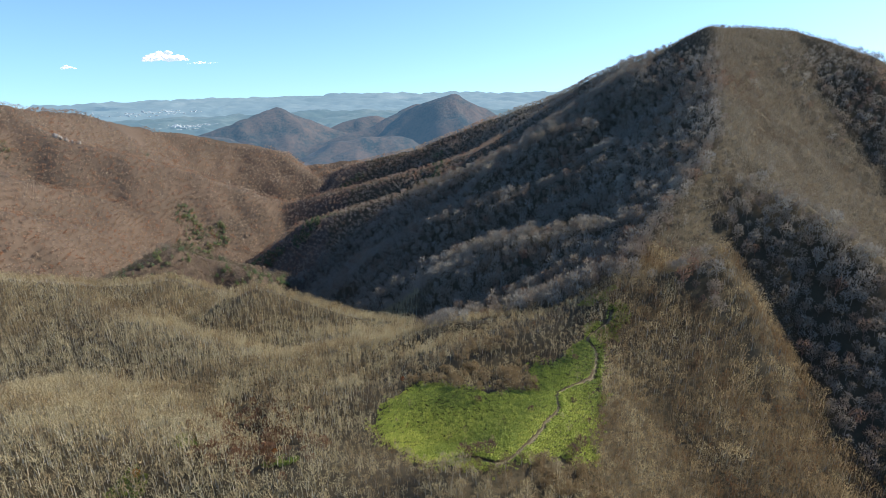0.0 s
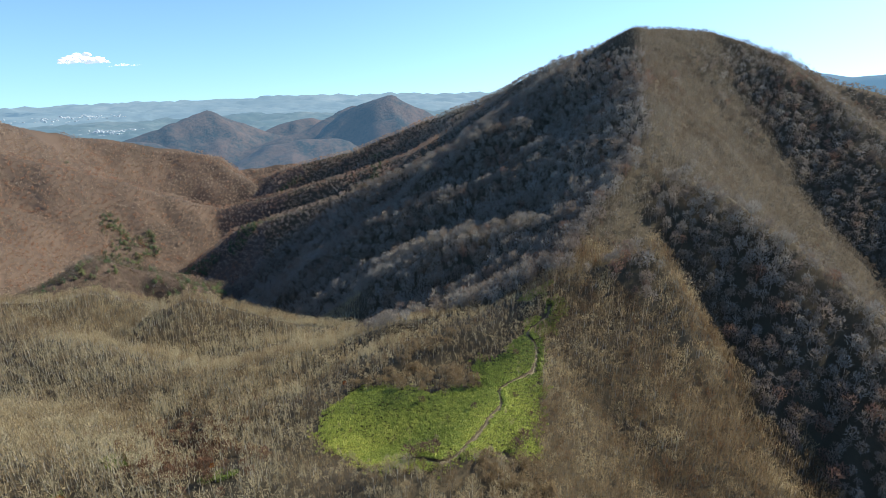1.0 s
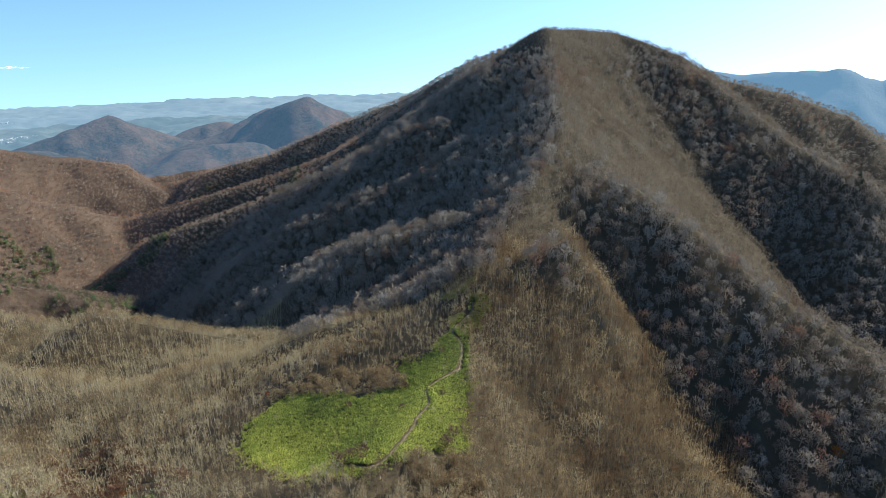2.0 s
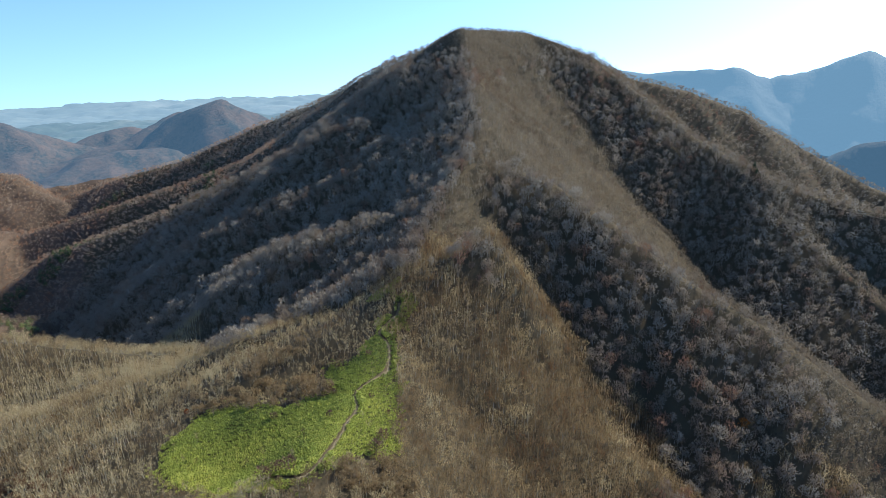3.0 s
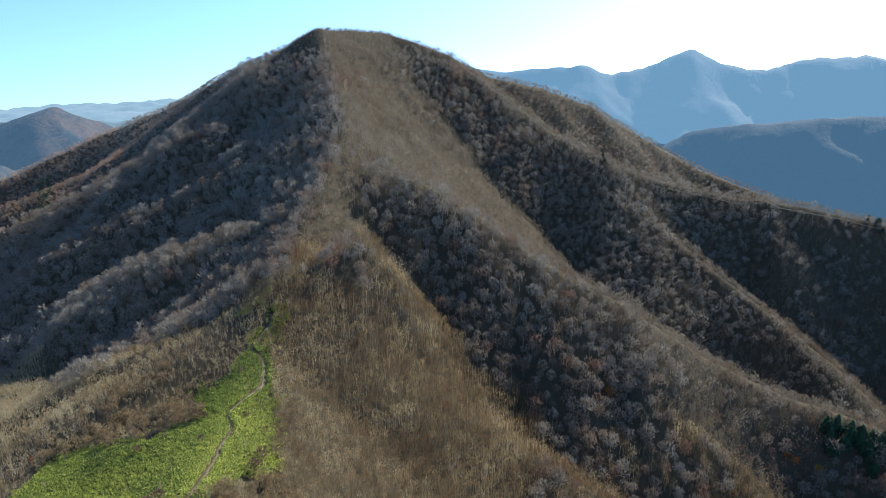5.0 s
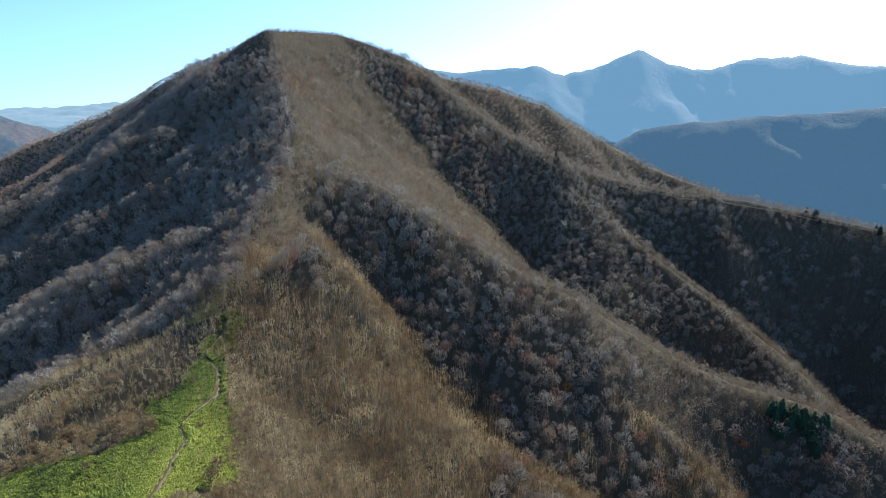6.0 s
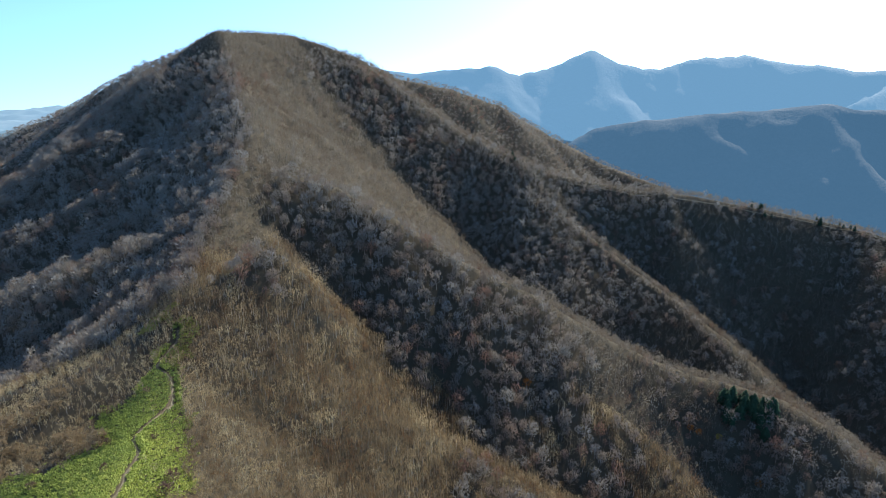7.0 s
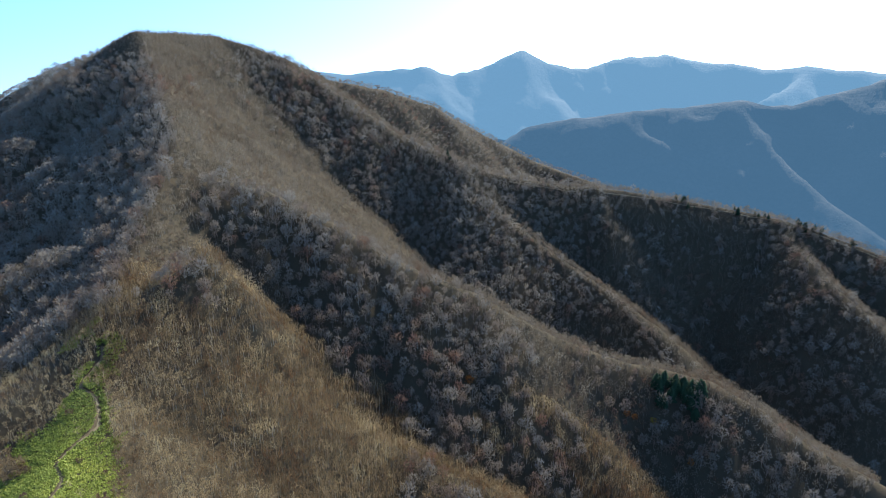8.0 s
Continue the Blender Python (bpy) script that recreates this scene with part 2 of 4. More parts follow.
# each ridge: crest points (x, y, z), fall of its left and right flank (looking along it), crest width
RIDGES = {
    "spine": ([(-20, 60, 262), (2, 146, 266), (23, 163, 267), (45, 198, 265), (70, 243, 269), (82, 255, 274), (95, 274, 282)], 0.6, 0.75, 6),
    "upper_spine": ([(95, 274, 282), (121, 313, 289), (148, 352, 300), (177, 389, 315), (210, 436, 334), (245, 528, 361), (288, 654, 404)], 0.66, 0.75, 4),
    "mid_rib": ([(179, 460, 317), (134, 497, 288), (83, 536, 263), (33, 571, 240), (-11, 596, 214), (-59, 613, 174), (-104, 620, 128)], 0.75, 0.75, 4),
    "back_ridge": ([(288, 654, 402), (278, 684, 399), (266, 723, 385), (222, 850, 348), (186, 1013, 301), (85, 1131, 249), (-63, 1233, 174), (-179, 1283, 142), (-296, 1344, 98)], 0.68, 0.75, 6),
    "back_spur": ([(163, 783, 307), (101, 879, 255), (-21, 965, 196), (-136, 1026, 154), (-279, 1054, 112), (-375, 1045, 70), (-449, 1015, 38)], 0.72, 0.9, 5),
    "long_rib": ([(158, 589, 317), (109, 631, 297), (40, 699, 251), (-66, 797, 191), (-224, 887, 124), (-272, 863, 76), (-317, 821, 37)], 0.72, 0.85, 5),
    "near_rib": ([(126, 359, 285), (88, 400, 268), (44, 447, 245), (-13, 502, 200), (-83, 577, 135), (-124, 621, 87)], 0.65, 0.85, 5),
    "knoll": ([(56, 252, 257), (24, 299, 232), (-6, 351, 211), (-63, 399, 197), (-112, 427, 198), (-137, 435, 203), (-156, 443, 205), (-180, 443, 197), (-204, 435, 182)], 0.3, 0.9, 8),
    "plateau": ([(-19, 181, 248), (-62, 241, 233), (-137, 323, 212), (-260, 412, 192), (-366, 506, 181), (-414, 502, 190), (-473, 485, 204)], 0.3, 0.85, 20),
    "plateau_rim": ([(-426, 478, 197), (-377, 492, 189), (-335, 498, 184), (-296, 505, 182), (-266, 510, 184), (-239, 507, 177), (-213, 505, 166)], 0.9, 0.12, 20),
    "field_shelf": ([(-26, 190, 252), (-16, 208, 254), (4, 212, 257), (26, 208, 259)], 0.4, 0.4, 14),
    "terrace": ([(-66, 262, 233), (-30, 272, 240), (8, 278, 247), (36, 262, 253)], 0.6, 0.4, 14),
    "near_shelf": ([(2, 146, 262), (-45, 165, 257), (-104, 180, 251), (-169, 183, 255), (-208, 181, 259)], 0.35, 0.5, 15),
    "evergreen_hill": ([(-394, 598, 142), (-370, 628, 147), (-337, 677, 159), (-290, 691, 136), (-244, 678, 122)], 0.6, 0.8, 8),
    "west_top": ([(-828, 819, 344), (-730, 989, 305), (-706, 1031, 289), (-673, 1103, 274), (-659, 1185, 248), (-607, 1258, 219), (-490, 1328, 192), (-391, 1333, 165), (-282, 1280, 107)], 0.8, 0.8, 8),
    "west_spur": ([(-694, 958, 288), (-624, 949, 253), (-536, 971, 222), (-448, 1007, 183), (-371, 1029, 146), (-303, 1067, 112)], 0.7, 0.8, 8),
    "west_low": ([(-680, 707, 257), (-609, 791, 227), (-540, 856, 182), (-449, 918, 127), (-393, 961, 105)], 0.7, 0.8, 8),
    "west_foot": ([(-622, 632, 230), (-559, 710, 199), (-523, 756, 171), (-490, 797, 144), (-469, 798, 111)], 0.7, 0.8, 8),
    "east_spur": ([(197, 398, 309), (225, 357, 301), (247, 309, 281), (266, 262, 257), (297, 223, 235), (345, 175, 193), (370, 139, 178), (384, 113, 175), (394, 87, 172), (401, 60, 161), (405, 34, 146), (408, 8, 138), (409, -20, 132), (395, -75, 112)], 0.8, 0.74, 5),
    "flank_rib": ([(145, 280, 293), (149, 268, 280), (148, 256, 265), (142, 241, 245), (141, 226, 228), (156, 207, 214), (175, 186, 202), (203, 138, 181), (219, 105, 166)], 1.7, 0.25, 6),
    "pine_ridge": ([(285, 656, 408), (328, 673, 408), (391, 690, 405), (418, 662, 393), (444, 632, 379), (467, 558, 336), (489, 487, 295), (510, 419, 270)], 0.8, 0.74, 8),
    "pine_crest": ([(510, 419, 267), (559, 375, 247), (610, 329, 233), (658, 281, 226), (702, 222, 214), (740, 156, 202), (748, 98, 194), (750, 23, 176), (743, -62, 157)], 0.8, 1.1, 6),
    "far_shoulder": ([(493, 705, 370), (567, 732, 347), (658, 683, 324), (722, 646, 298), (793, 585, 245), (858, 514, 196), (895, 437, 171)], 0.8, 0.8, 6),
    "pine_spur": ([(507, 425, 264), (508, 353, 217), (516, 299, 190), (517, 265, 176), (519, 214, 155), (516, 177, 140), (512, 156, 130), (501, 141, 116)], 0.85, 0.7, 5),
    "pine_wall_rib": ([(630, 303, 232), (608, 267, 200), (597, 242, 173), (590, 220, 150)], 0.9, 0.9, 4),
    "pine_rib": ([(752, 128, 195), (696, 87, 177), (664, 57, 164), (641, 28, 154), (622, 4, 145)], 0.85, 0.85, 5),
    "east_range": ([(1152, 822, 152), (1204, 761, 203), (1294, 606, 231), (1372, 481, 247), (1432, 369, 266), (1474, 277, 256), (1511, 204, 280), (1544, 128, 311), (1550, -27, 326)], 0.7, 0.7, 10),
    "high_range": ([(1110, 1507, 313), (1214, 1424, 299), (1292, 1355, 312), (1369, 1280, 325), (1468, 1233, 288), (1600, 1176, 322), (1655, 1099, 364), (1701, 1026, 322), (1800, 938, 302), (1899, 891, 331), (2020, 778, 338), (2058, 671, 318), (2107, 496, 299), (2132, 378, 309), (2157, 183, 288), (2166, -32, 311)], 0.7, 0.7, 10),
    "cone_hill": ([(-226, 1632, 114), (-133, 1694, 162), (-60, 1749, 218), (36, 1753, 247), (114, 1746, 210), (180, 1736, 170)], 0.65, 0.65, 12),
    "red_hill": ([(-754, 1810, 126), (-643, 1858, 167), (-543, 1962, 195), (-457, 1979, 153), (-349, 1995, 109)], 0.6, 0.6, 12),
    "cone_back": ([(-393, 1825, 94), (-259, 1899, 125), (-153, 1960, 162), (-81, 2078, 189), (17, 2076, 156)], 0.6, 0.6, 12),
    "valley_hill": ([(-311, 1406, 135), (-252, 1469, 163), (-185, 1509, 169), (-101, 1557, 154), (-34, 1560, 125)], 0.5, 0.5, 12),
    "outer_hill": ([(-435, 2034, 96), (-349, 2122, 126), (-241, 2167, 137), (-172, 2193, 115)], 0.5, 0.5, 14),
    "east_rib": ([(1432, 369, 262), (1361, 302, 198), (1291, 223, 160), (1226, 148, 118), (1159, 68, 93)], 0.8, 0.8, 5),
    "east_scar_rib": ([(1294, 606, 227), (1231, 596, 187), (1189, 541, 149), (1157, 489, 122)], 0.8, 0.8, 4),
    "east_fold": ([(1372, 481, 243), (1321, 408, 199), (1254, 368, 148)], 0.8, 0.8, 6),
    "high_rib": ([(1655, 1099, 360), (1573, 1015, 260), (1531, 906, 195), (1413, 914, 147)], 0.75, 0.75, 6),
    "high_fold": ([(1369, 1280, 321), (1349, 1198, 250), (1358, 1075, 184), (1350, 966, 144)], 0.75, 0.75, 6),
    "high_spur": ([(2020, 778, 334), (1860, 807, 250), (1715, 847, 199), (1560, 892, 160)], 0.75, 0.75, 6),
    "high_foot": ([(2132, 378, 305), (1996, 373, 259), (1873, 414, 234)], 0.75, 0.75, 6),
}


def land(x, y):
    """Height of the ground at x, y: ridges with falling flanks, joined softly, with gullies and roughness."""
    x, y = np.asarray(x, float), np.asarray(y, float)
    r = np.hypot(x, y)
    base = 30 + 25 * fbm(x, y, 420, 4, 3) * (1 - 0.6 * np.clip((r - 2600) / 900, 0, 1)) - 38 * np.clip((r - 2500) / 2300, 0, 1) - 5
    k = 4.0
    tops, dist = [base], np.full(x.shape, 60.0)
    best = base.copy()
    for pts, fl, fr, w in RIDGES.values():
        top, near = np.full(x.shape, -1e9), np.full(x.shape, 60.0)
        for (x0, y0, z0), (x1, y1, z1) in zip(pts, pts[1:]):
            dx, dy = x1 - x0, y1 - y0
            n2 = dx * dx + dy * dy
            u = np.clip(((x - x0) * dx + (y - y0) * dy) / n2, 0, 1)
            ex, ey = x - x0 - u * dx, y - y0 - u * dy
            d = np.hypot(ex, ey)
            side = (dx * ey - dy * ex) / np.sqrt(n2) / np.maximum(d, 0.1)
            fall = fl + (fr - fl) * (0.5 - 0.5 * side)
            fall = fall + (max(fl, fr, 0.75) - fall) * (1 - side * side)
            z = z0 + u * (z1 - z0) - fall * (np.sqrt(d * d + w * w) - w)
            near = np.where(z > top, d, near)
            top = np.maximum(top, z)
        dist = np.where(top > best, near, dist)
        best = np.maximum(best, top)
        tops.append(top)
    h = best + k * np.log(sum(np.exp(np.clip((t - best) / k, -60, 0)) for t in tops)) - 0.0
    rough = np.clip(dist / 45, np.where(r > 1050, 0.3, 0.08), 1)
    gully = np.abs(fbm(x, y, 70, 3, 11))
    rough = rough * (1 - 0.6 * np.clip((40 - x) / 60, 0, 1) * np.clip((560 - y) / 60, 0, 1))      # the plateau is smooth
    rough = rough * (1 - 0.6 * np.clip((330 - y) / 30, 0, 1) * np.clip((x - 20) / 30, 0, 1) * np.clip((190 - x) / 40, 0, 1))      # so is the near face
    far = np.clip((r - 650) / 400, 0, 1)
    flank = np.clip((y - 340) / 60, 0, 1) * np.clip((0.4 * y - 5 - x) / 40, 0, 1) * np.clip((900 - r) / 80, 0, 1) * np.clip((x + 0.45 * y) / 60, 0, 1)
    return h + flank * rough * (11 * np.abs(fbm(x, y, 52, 2, 13)) - 3) + rough * (10 * gully - 3 + 3 * fbm(x, y, 24, 3, 5)) + far * rough * (14 * fbm(x, y, 150, 4, 21) + 9 * np.abs(fbm(x, y, 95, 3, 23))) + np.clip((r - 1150) / 250, 0, 1) * rough * (9 - np.where(x > 0.6 * y, 46, 30) * np.abs(fbm(x, y, 210, 3, 27)) - 24 * np.abs(fbm(x, y, 80, 4, 29))) - 4.0 * np.exp(-((x + 82 + 0.42 * (y - 200)) / 11) ** 2 - ((y - 203) / 26) ** 2)
# TERRAIN END


def mesh_from(name, verts, faces, materials, slots=None, tint=None, smooth=False):
    """A mesh from arrays of corners and triangles or quads."""
    me = bpy.data.meshes.new(name)
    verts, faces = np.asarray(verts, np.float32), np.asarray(faces, np.int32)
    n, side = faces.shape
    me.vertices.add(len(verts))
    me.vertices.foreach_set("co", verts.ravel())
    me.loops.add(n * side)
    me.loops.foreach_set("vertex_index", faces.ravel())
    me.polygons.add(n)
    me.polygons.foreach_set("loop_start", np.arange(0, n * side, side, dtype=np.int32))
    for m in materials:
        me.materials.append(m)
    if slots is not None:
        me.polygons.foreach_set("material_index", np.asarray(slots, np.int32))
    me.polygons.foreach_set("use_smooth", np.full(n, smooth))
    if tint is not None:
        me.attributes.new("tint", "FLOAT", "POINT").data.foreach_set("value", np.asarray(tint, np.float32))
    me.update(calc_edges=True)
    me.validate()
    return me


# ---------------------------------------------------------------- ground: one sheet to the horizon, in rings
angles = np.radians(np.concatenate([np.arange(-60, 110, 0.42), np.arange(110, 300, 3.0)]))
radii = np.concatenate([[0.5, 20, 40], np.geomspace(60, 560, 165), np.linspace(563.5, 800, 76), np.geomspace(808, 1380, 48), np.geomspace(1400, 4900, 110)])
AA, RR = np.meshgrid(angles, radii)
gx, gy = RR * np.sin(AA), RR * np.cos(AA)
gz = land(gx, gy)
na, nr = len(angles), len(radii)
ii, jj = np.meshgrid(np.arange(nr - 1), np.arange(na), indexing="ij")
jn = (jj + 1) % na
quads = np.stack([ii * na + jj, (ii + 1) * na + jj, (ii + 1) * na + jn, ii * na + jn], -1)[..., ::-1]
gverts = np.stack([gx, gy, gz], -1).reshape(-1, 3)
cell_r, cell_a = RR[:-1], np.degrees(AA[:-1])
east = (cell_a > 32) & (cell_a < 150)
# farther cells take materials with their own emitted haze
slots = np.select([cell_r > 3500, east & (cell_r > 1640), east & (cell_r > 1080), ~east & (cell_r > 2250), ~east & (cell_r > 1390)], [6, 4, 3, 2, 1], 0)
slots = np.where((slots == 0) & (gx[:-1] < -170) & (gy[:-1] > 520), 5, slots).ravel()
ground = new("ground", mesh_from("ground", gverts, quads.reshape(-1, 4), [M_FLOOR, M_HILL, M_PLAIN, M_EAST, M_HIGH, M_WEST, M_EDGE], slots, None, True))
tagged(ground, "brown leaf-littered mountain ridges and valleys running to a hazy plain", "terrain", kind="structure")


# ---------------------------------------------------------------- bare trees
def sticks(rng, pts0, dirs, length, width):
    """One slender triangle for each twig."""
    n = len(pts0)
    side = np.cross(dirs, rng.normal(size=(n, 3)))
    side /= np.linalg.norm(side, axis=1, keepdims=True) + 1e-9
    v = np.stack([pts0 - side * width[:, None] / 2, pts0 + side * width[:, None] / 2, pts0 + dirs * length[:, None]], 1)
    return v.reshape(-1, 3), np.arange(3 * n).reshape(-1, 3)


def spike(p0, p1, r0, r1, sides=3):
    """A tapered limb, open at its ends."""
    p0, p1 = np.asarray(p0, float), np.asarray(p1, float)
    ax = (p1 - p0) / np.linalg.norm(p1 - p0)
    a = np.cross(ax, (0.3, 0.9, 0.1))
    a /= np.linalg.norm(a)
    b = np.cross(ax, a)
    an = np.arange(sides) * 2 * np.pi / sides
    ringv = np.cos(an)[:, None] * a + np.sin(an)[:, None] * b
    v = np.concatenate([p0 + ringv * r0, p1 + ringv * r1])
    f = []
    for i in range(sides):
        j = (i + 1) % sides
        f += [(i, j, sides + j), (i, sides + j, sides + i)]
    return v, np.array(f)


def joined(parts):
    vs, fs, off = [], [], 0
    for v, f in parts:
        vs.append(v)
        fs.append(f + off)
        off += len(v)
    return np.concatenate(vs), np.concatenate(fs)


def bare_tree(seed, height, spread, limbs, twigs, twig_width, bole=0.4, solid=True):
    """Trunk and crown of a leafless broadleaf tree: (verts, faces) of each. spread: crown radius over height; bole: height of the crown's foot."""
    rng = np.random.default_rng(seed)
    lean = rng.normal(size=2) * 0.04 * height
    top = np.array([lean[0], lean[1], height * 0.8])
    trunk = spike((0, 0, -0.8), top, 0.02 * height, 0.006 * height) if solid else sticks(rng, np.array([[0, 0, -0.8]] * 2), np.array([top / np.linalg.norm(top)] * 2), np.full(2, 0.8 * height), np.full(2, (0.045 if twig_width < 0.5 else 0.02) * height))
    rad, half = spread * height, (1 - bole) / 2 * height
    mid = np.array([lean[0], lean[1], height - half])
    parts, ends = [], []
    for i in range(limbs):
        a = i * 2.4 + rng.random()
        el = math.asin(-0.3 + 1.28 * (i + rng.random()) / limbs)
        end = mid + np.array([math.cos(a) * math.cos(el) * rad, math.sin(a) * math.cos(el) * rad, math.sin(el) * half]) * rng.uniform(0.62, 0.85)
        start = top * np.clip((end[2] - 0.35 * rad) / height * rng.uniform(0.75, 1.0), 0.25, 0.9)
        if solid:
            parts.append(spike(start, end, 0.009 * height, 0.003 * height))
        else:
            parts.append(sticks(rng, start[None], ((end - start) / np.linalg.norm(end - start))[None], np.array([np.linalg.norm(end - start)]), np.array([0.03 * height])))
        ends.append((start, end))
    pick = np.arange(twigs) % limbs
    hub = np.array([e[1] for e in ends])[pick]
    dome = rng.normal(size=(twigs, 3)) + np.array([0, 0, 0.45])
    dome /= np.linalg.norm(dome, axis=1, keepdims=True)
    over = mid + dome * np.array([rad, rad, half]) * rng.uniform(0.45, 0.8, twigs)[:, None]
    foot = np.where((np.arange(twigs) % 4 < 3)[:, None], over, hub)
    out = (foot - mid) / np.array([rad, rad, half])
    d = out * 0.9 + rng.normal(size=(twigs, 3)) * 0.55 + np.array([0, 0, 0.45])
    d /= np.linalg.norm(d, axis=1, keepdims=True)
    reach = rad * rng.uniform(0.22, 0.45, twigs)
    parts.append(sticks(rng, foot, d, reach, np.full(twigs, twig_width) * rng.uniform(0.7, 1.3, twigs)))
    return trunk, joined(parts)


def scatter(spacing, r0, r1, a0, a1, seed):
    """Jittered places in a stretch of the plan."""
    rng = np.random.default_rng(seed)
    g = np.arange(-r1, r1, spacing)
    x, y = [c.ravel() for c in np.meshgrid(g, g)]
    x, y = x + rng.uniform(-0.5, 0.5, x.size) * spacing, y + rng.uniform(-0.5, 0.5, y.size) * spacing
    r, a = np.hypot(x, y), np.degrees(np.arctan2(x, y))
    keep = (r > r0) & (r < r1) & (a > a0) & (a < a1)
    return x[keep], y[keep], rng


def grow(name, templates, x, y, z, size, tint, rng, label, category, mats):
    """Many trees as one object."""
    pick = rng.integers(0, len(templates), len(x))
    turn = rng.uniform(0, 2 * np.pi, len(x))
    VV, FF, SS, TT, off = [], [], [], [], 0
    for k, (trunk, crown) in enumerate(templates):
        w = np.where(pick == k)[0]
        if not len(w):
            continue
        v, f = joined([trunk, crown])
        s = np.concatenate([np.zeros(len(trunk[1]), int), np.ones(len(crown[1]), int)])
        c, sn = np.cos(turn[w])[:, None], np.sin(turn[w])[:, None]
        sz = size[w][:, None]
        X = (v[None, :, 0] * c - v[None, :, 1] * sn) * sz + x[w][:, None]
        Y = (v[None, :, 0] * sn + v[None, :, 1] * c) * sz + y[w][:, None]
        Z = v[None, :, 2] * sz + z[w][:, None]
        VV.append(np.stack([X, Y, Z], -1).reshape(-1, 3))
        FF.append((f[None] + (np.arange(len(w)) * len(v))[:, None, None] + off).reshape(-1, 3))
        SS.append(np.tile(s, len(w)))
        TT.append(np.repeat(tint[w], len(v)))
        off += len(w) * len(v)
    me = mesh_from(name, np.concatenate(VV), np.concatenate(FF), mats, np.concatenate(SS), np.concatenate(TT))
    return tagged(new(name, me), label, category, kind="stuff")


def forest_tint(x, y, rng):
    west = np.clip((-x - 150) / 200, 0, 1) * np.clip((y - 480) / 150, 0, 1)
    # pale plateau and brown east trees, tinted further to offset how sun strikes them
    pale, brown = np.clip((35 - x) / 75, 0, 1) * np.clip((560 - y) / 60, 0, 1), np.clip((x - 60) / 60, 0, 1)
    return np.clip(0.38 - 0.2 * pale + 0.24 * brown * np.clip((420 - np.hypot(x, y)) / 120, 0.2, 1) + 0.30 * fbm(x, y, 90, 3, 31) + 0.42 * fbm(x, y, 11, 2, 37) + 0.1 * west + rng.normal(size=len(x)) * 0.2, 0, 1)


def stature(x, y, rng):
    """Small wind-cut trees on the sunny crests, tall ones on shaded flanks and in the gullies."""
    e = 6.0
    sx, sy = (land(x + e, y) - land(x - e, y)) / (2 * e), (land(x, y + e) - land(x, y - e)) / (2 * e)
    shade = np.clip((sx * math.sin(sa) + sy * math.cos(sa)) * 1.6 + 0.35, 0, 1)
    return (0.72 + 0.55 * shade) * rng.uniform(0.8, 1.2, len(x)), shade


def inside(x, y, poly):
    hit = np.zeros(len(x), bool)
    for (x0, y0), (x1, y1) in zip(poly, poly[1:] + poly[:1]):
        cross = (y0 > y) != (y1 > y)
        hit ^= cross & (x < (x1 - x0) * (y - y0) / ((y1 - y0) or 1e-9) + x0)
    return hit


def off_line(x, y, line):
    best = np.full(len(x), 1e9)
    for (x0, y0), (x1, y1) in zip(line, line[1:]):
        dx, dy = x1 - x0, y1 - y0
        u = np.clip(((x - x0) * dx + (y - y0) * dy) / (dx * dx + dy * dy), 0, 1)
        best = np.minimum(best, np.hypot(x - x0 - u * dx, y - y0 - u * dy))
    return best


FIELD = [(-2, 161), (-12, 177), (-23, 184), (-30, 196), (-26, 209), (-14, 224), (-3, 223), (6, 214), (21, 210), (32, 206), (39, 207), (37, 221), (38, 232), (45, 224), (54, 224), (57, 231), (63, 236), (69, 237), (72, 230), (68, 215), (64, 202), (60, 192), (55, 181), (55, 172), (44, 167), (32, 163), (22, 158), (13, 156)]
TRAIL = [(-10, 165), (-2, 164), (4, 167), (9, 163), (14, 158), (18, 157), (23, 160), (28, 166), (34, 174), (38, 181), (44, 189), (45, 198), (52, 204), (60, 210), (64, 215), (68, 228), (66, 237), (72, 243), (78, 247), (81, 252)]


def curved(line, step=0.8):
    """The line drawn smoothly through its points."""
    out = []
    ext = [line[0]] + line + [line[-1]]
    for p0, p1, p2, p3 in zip(ext, ext[1:], ext[2:], ext[3:]):
        p0, p1, p2, p3 = [np.array(p, float) for p in (p0, p1, p2, p3)]
        for u in np.arange(0, 1, step / max(np.linalg.norm(p2 - p1), step)):
            out.append(tuple(0.5 * (2 * p1 + (p2 - p0) * u + (2 * p0 - 5 * p1 + 4 * p2 - p3) * u ** 2 + (3 * p1 - p0 - 3 * p2 + p3) * u ** 3)))
    return out + [tuple(line[-1])]


PATH = curved(TRAIL)

# ---------------------------------------------------------------- footpath: a trodden ribbon, a little dished
pa = np.array(PATH)
tang = np.gradient(pa, axis=0)
tang /= np.linalg.norm(tang, axis=1, keepdims=True)
nrm = np.stack([-tang[:, 1], tang[:, 0]], -1)
wide = 0.72 + 0.18 * np.sin(np.arange(len(pa)) * 0.7) * np.cos(np.arange(len(pa)) * 0.23)
cols = []
for off, sink in ((-1.0, -0.15), (-0.6, 0.14), (0.0, 0.1), (0.6, 0.14), (1.0, -0.15)):
    p = pa + nrm * (off * wide)[:, None]
    cols.append(np.column_stack([p, land(p[:, 0], p[:, 1]) + sink + 0.12]))
pv = np.stack(cols, 1).reshape(-1, 3)
pf = [(5 * i + j, 5 * i + j + 1, 5 * i + j + 6, 5 * i + j + 5) for i in range(len(pa) - 1) for j in range(4)]
footpath = new("footpath", mesh_from("footpath", pv, np.array(pf), [M_TRAIL], None, None, True))
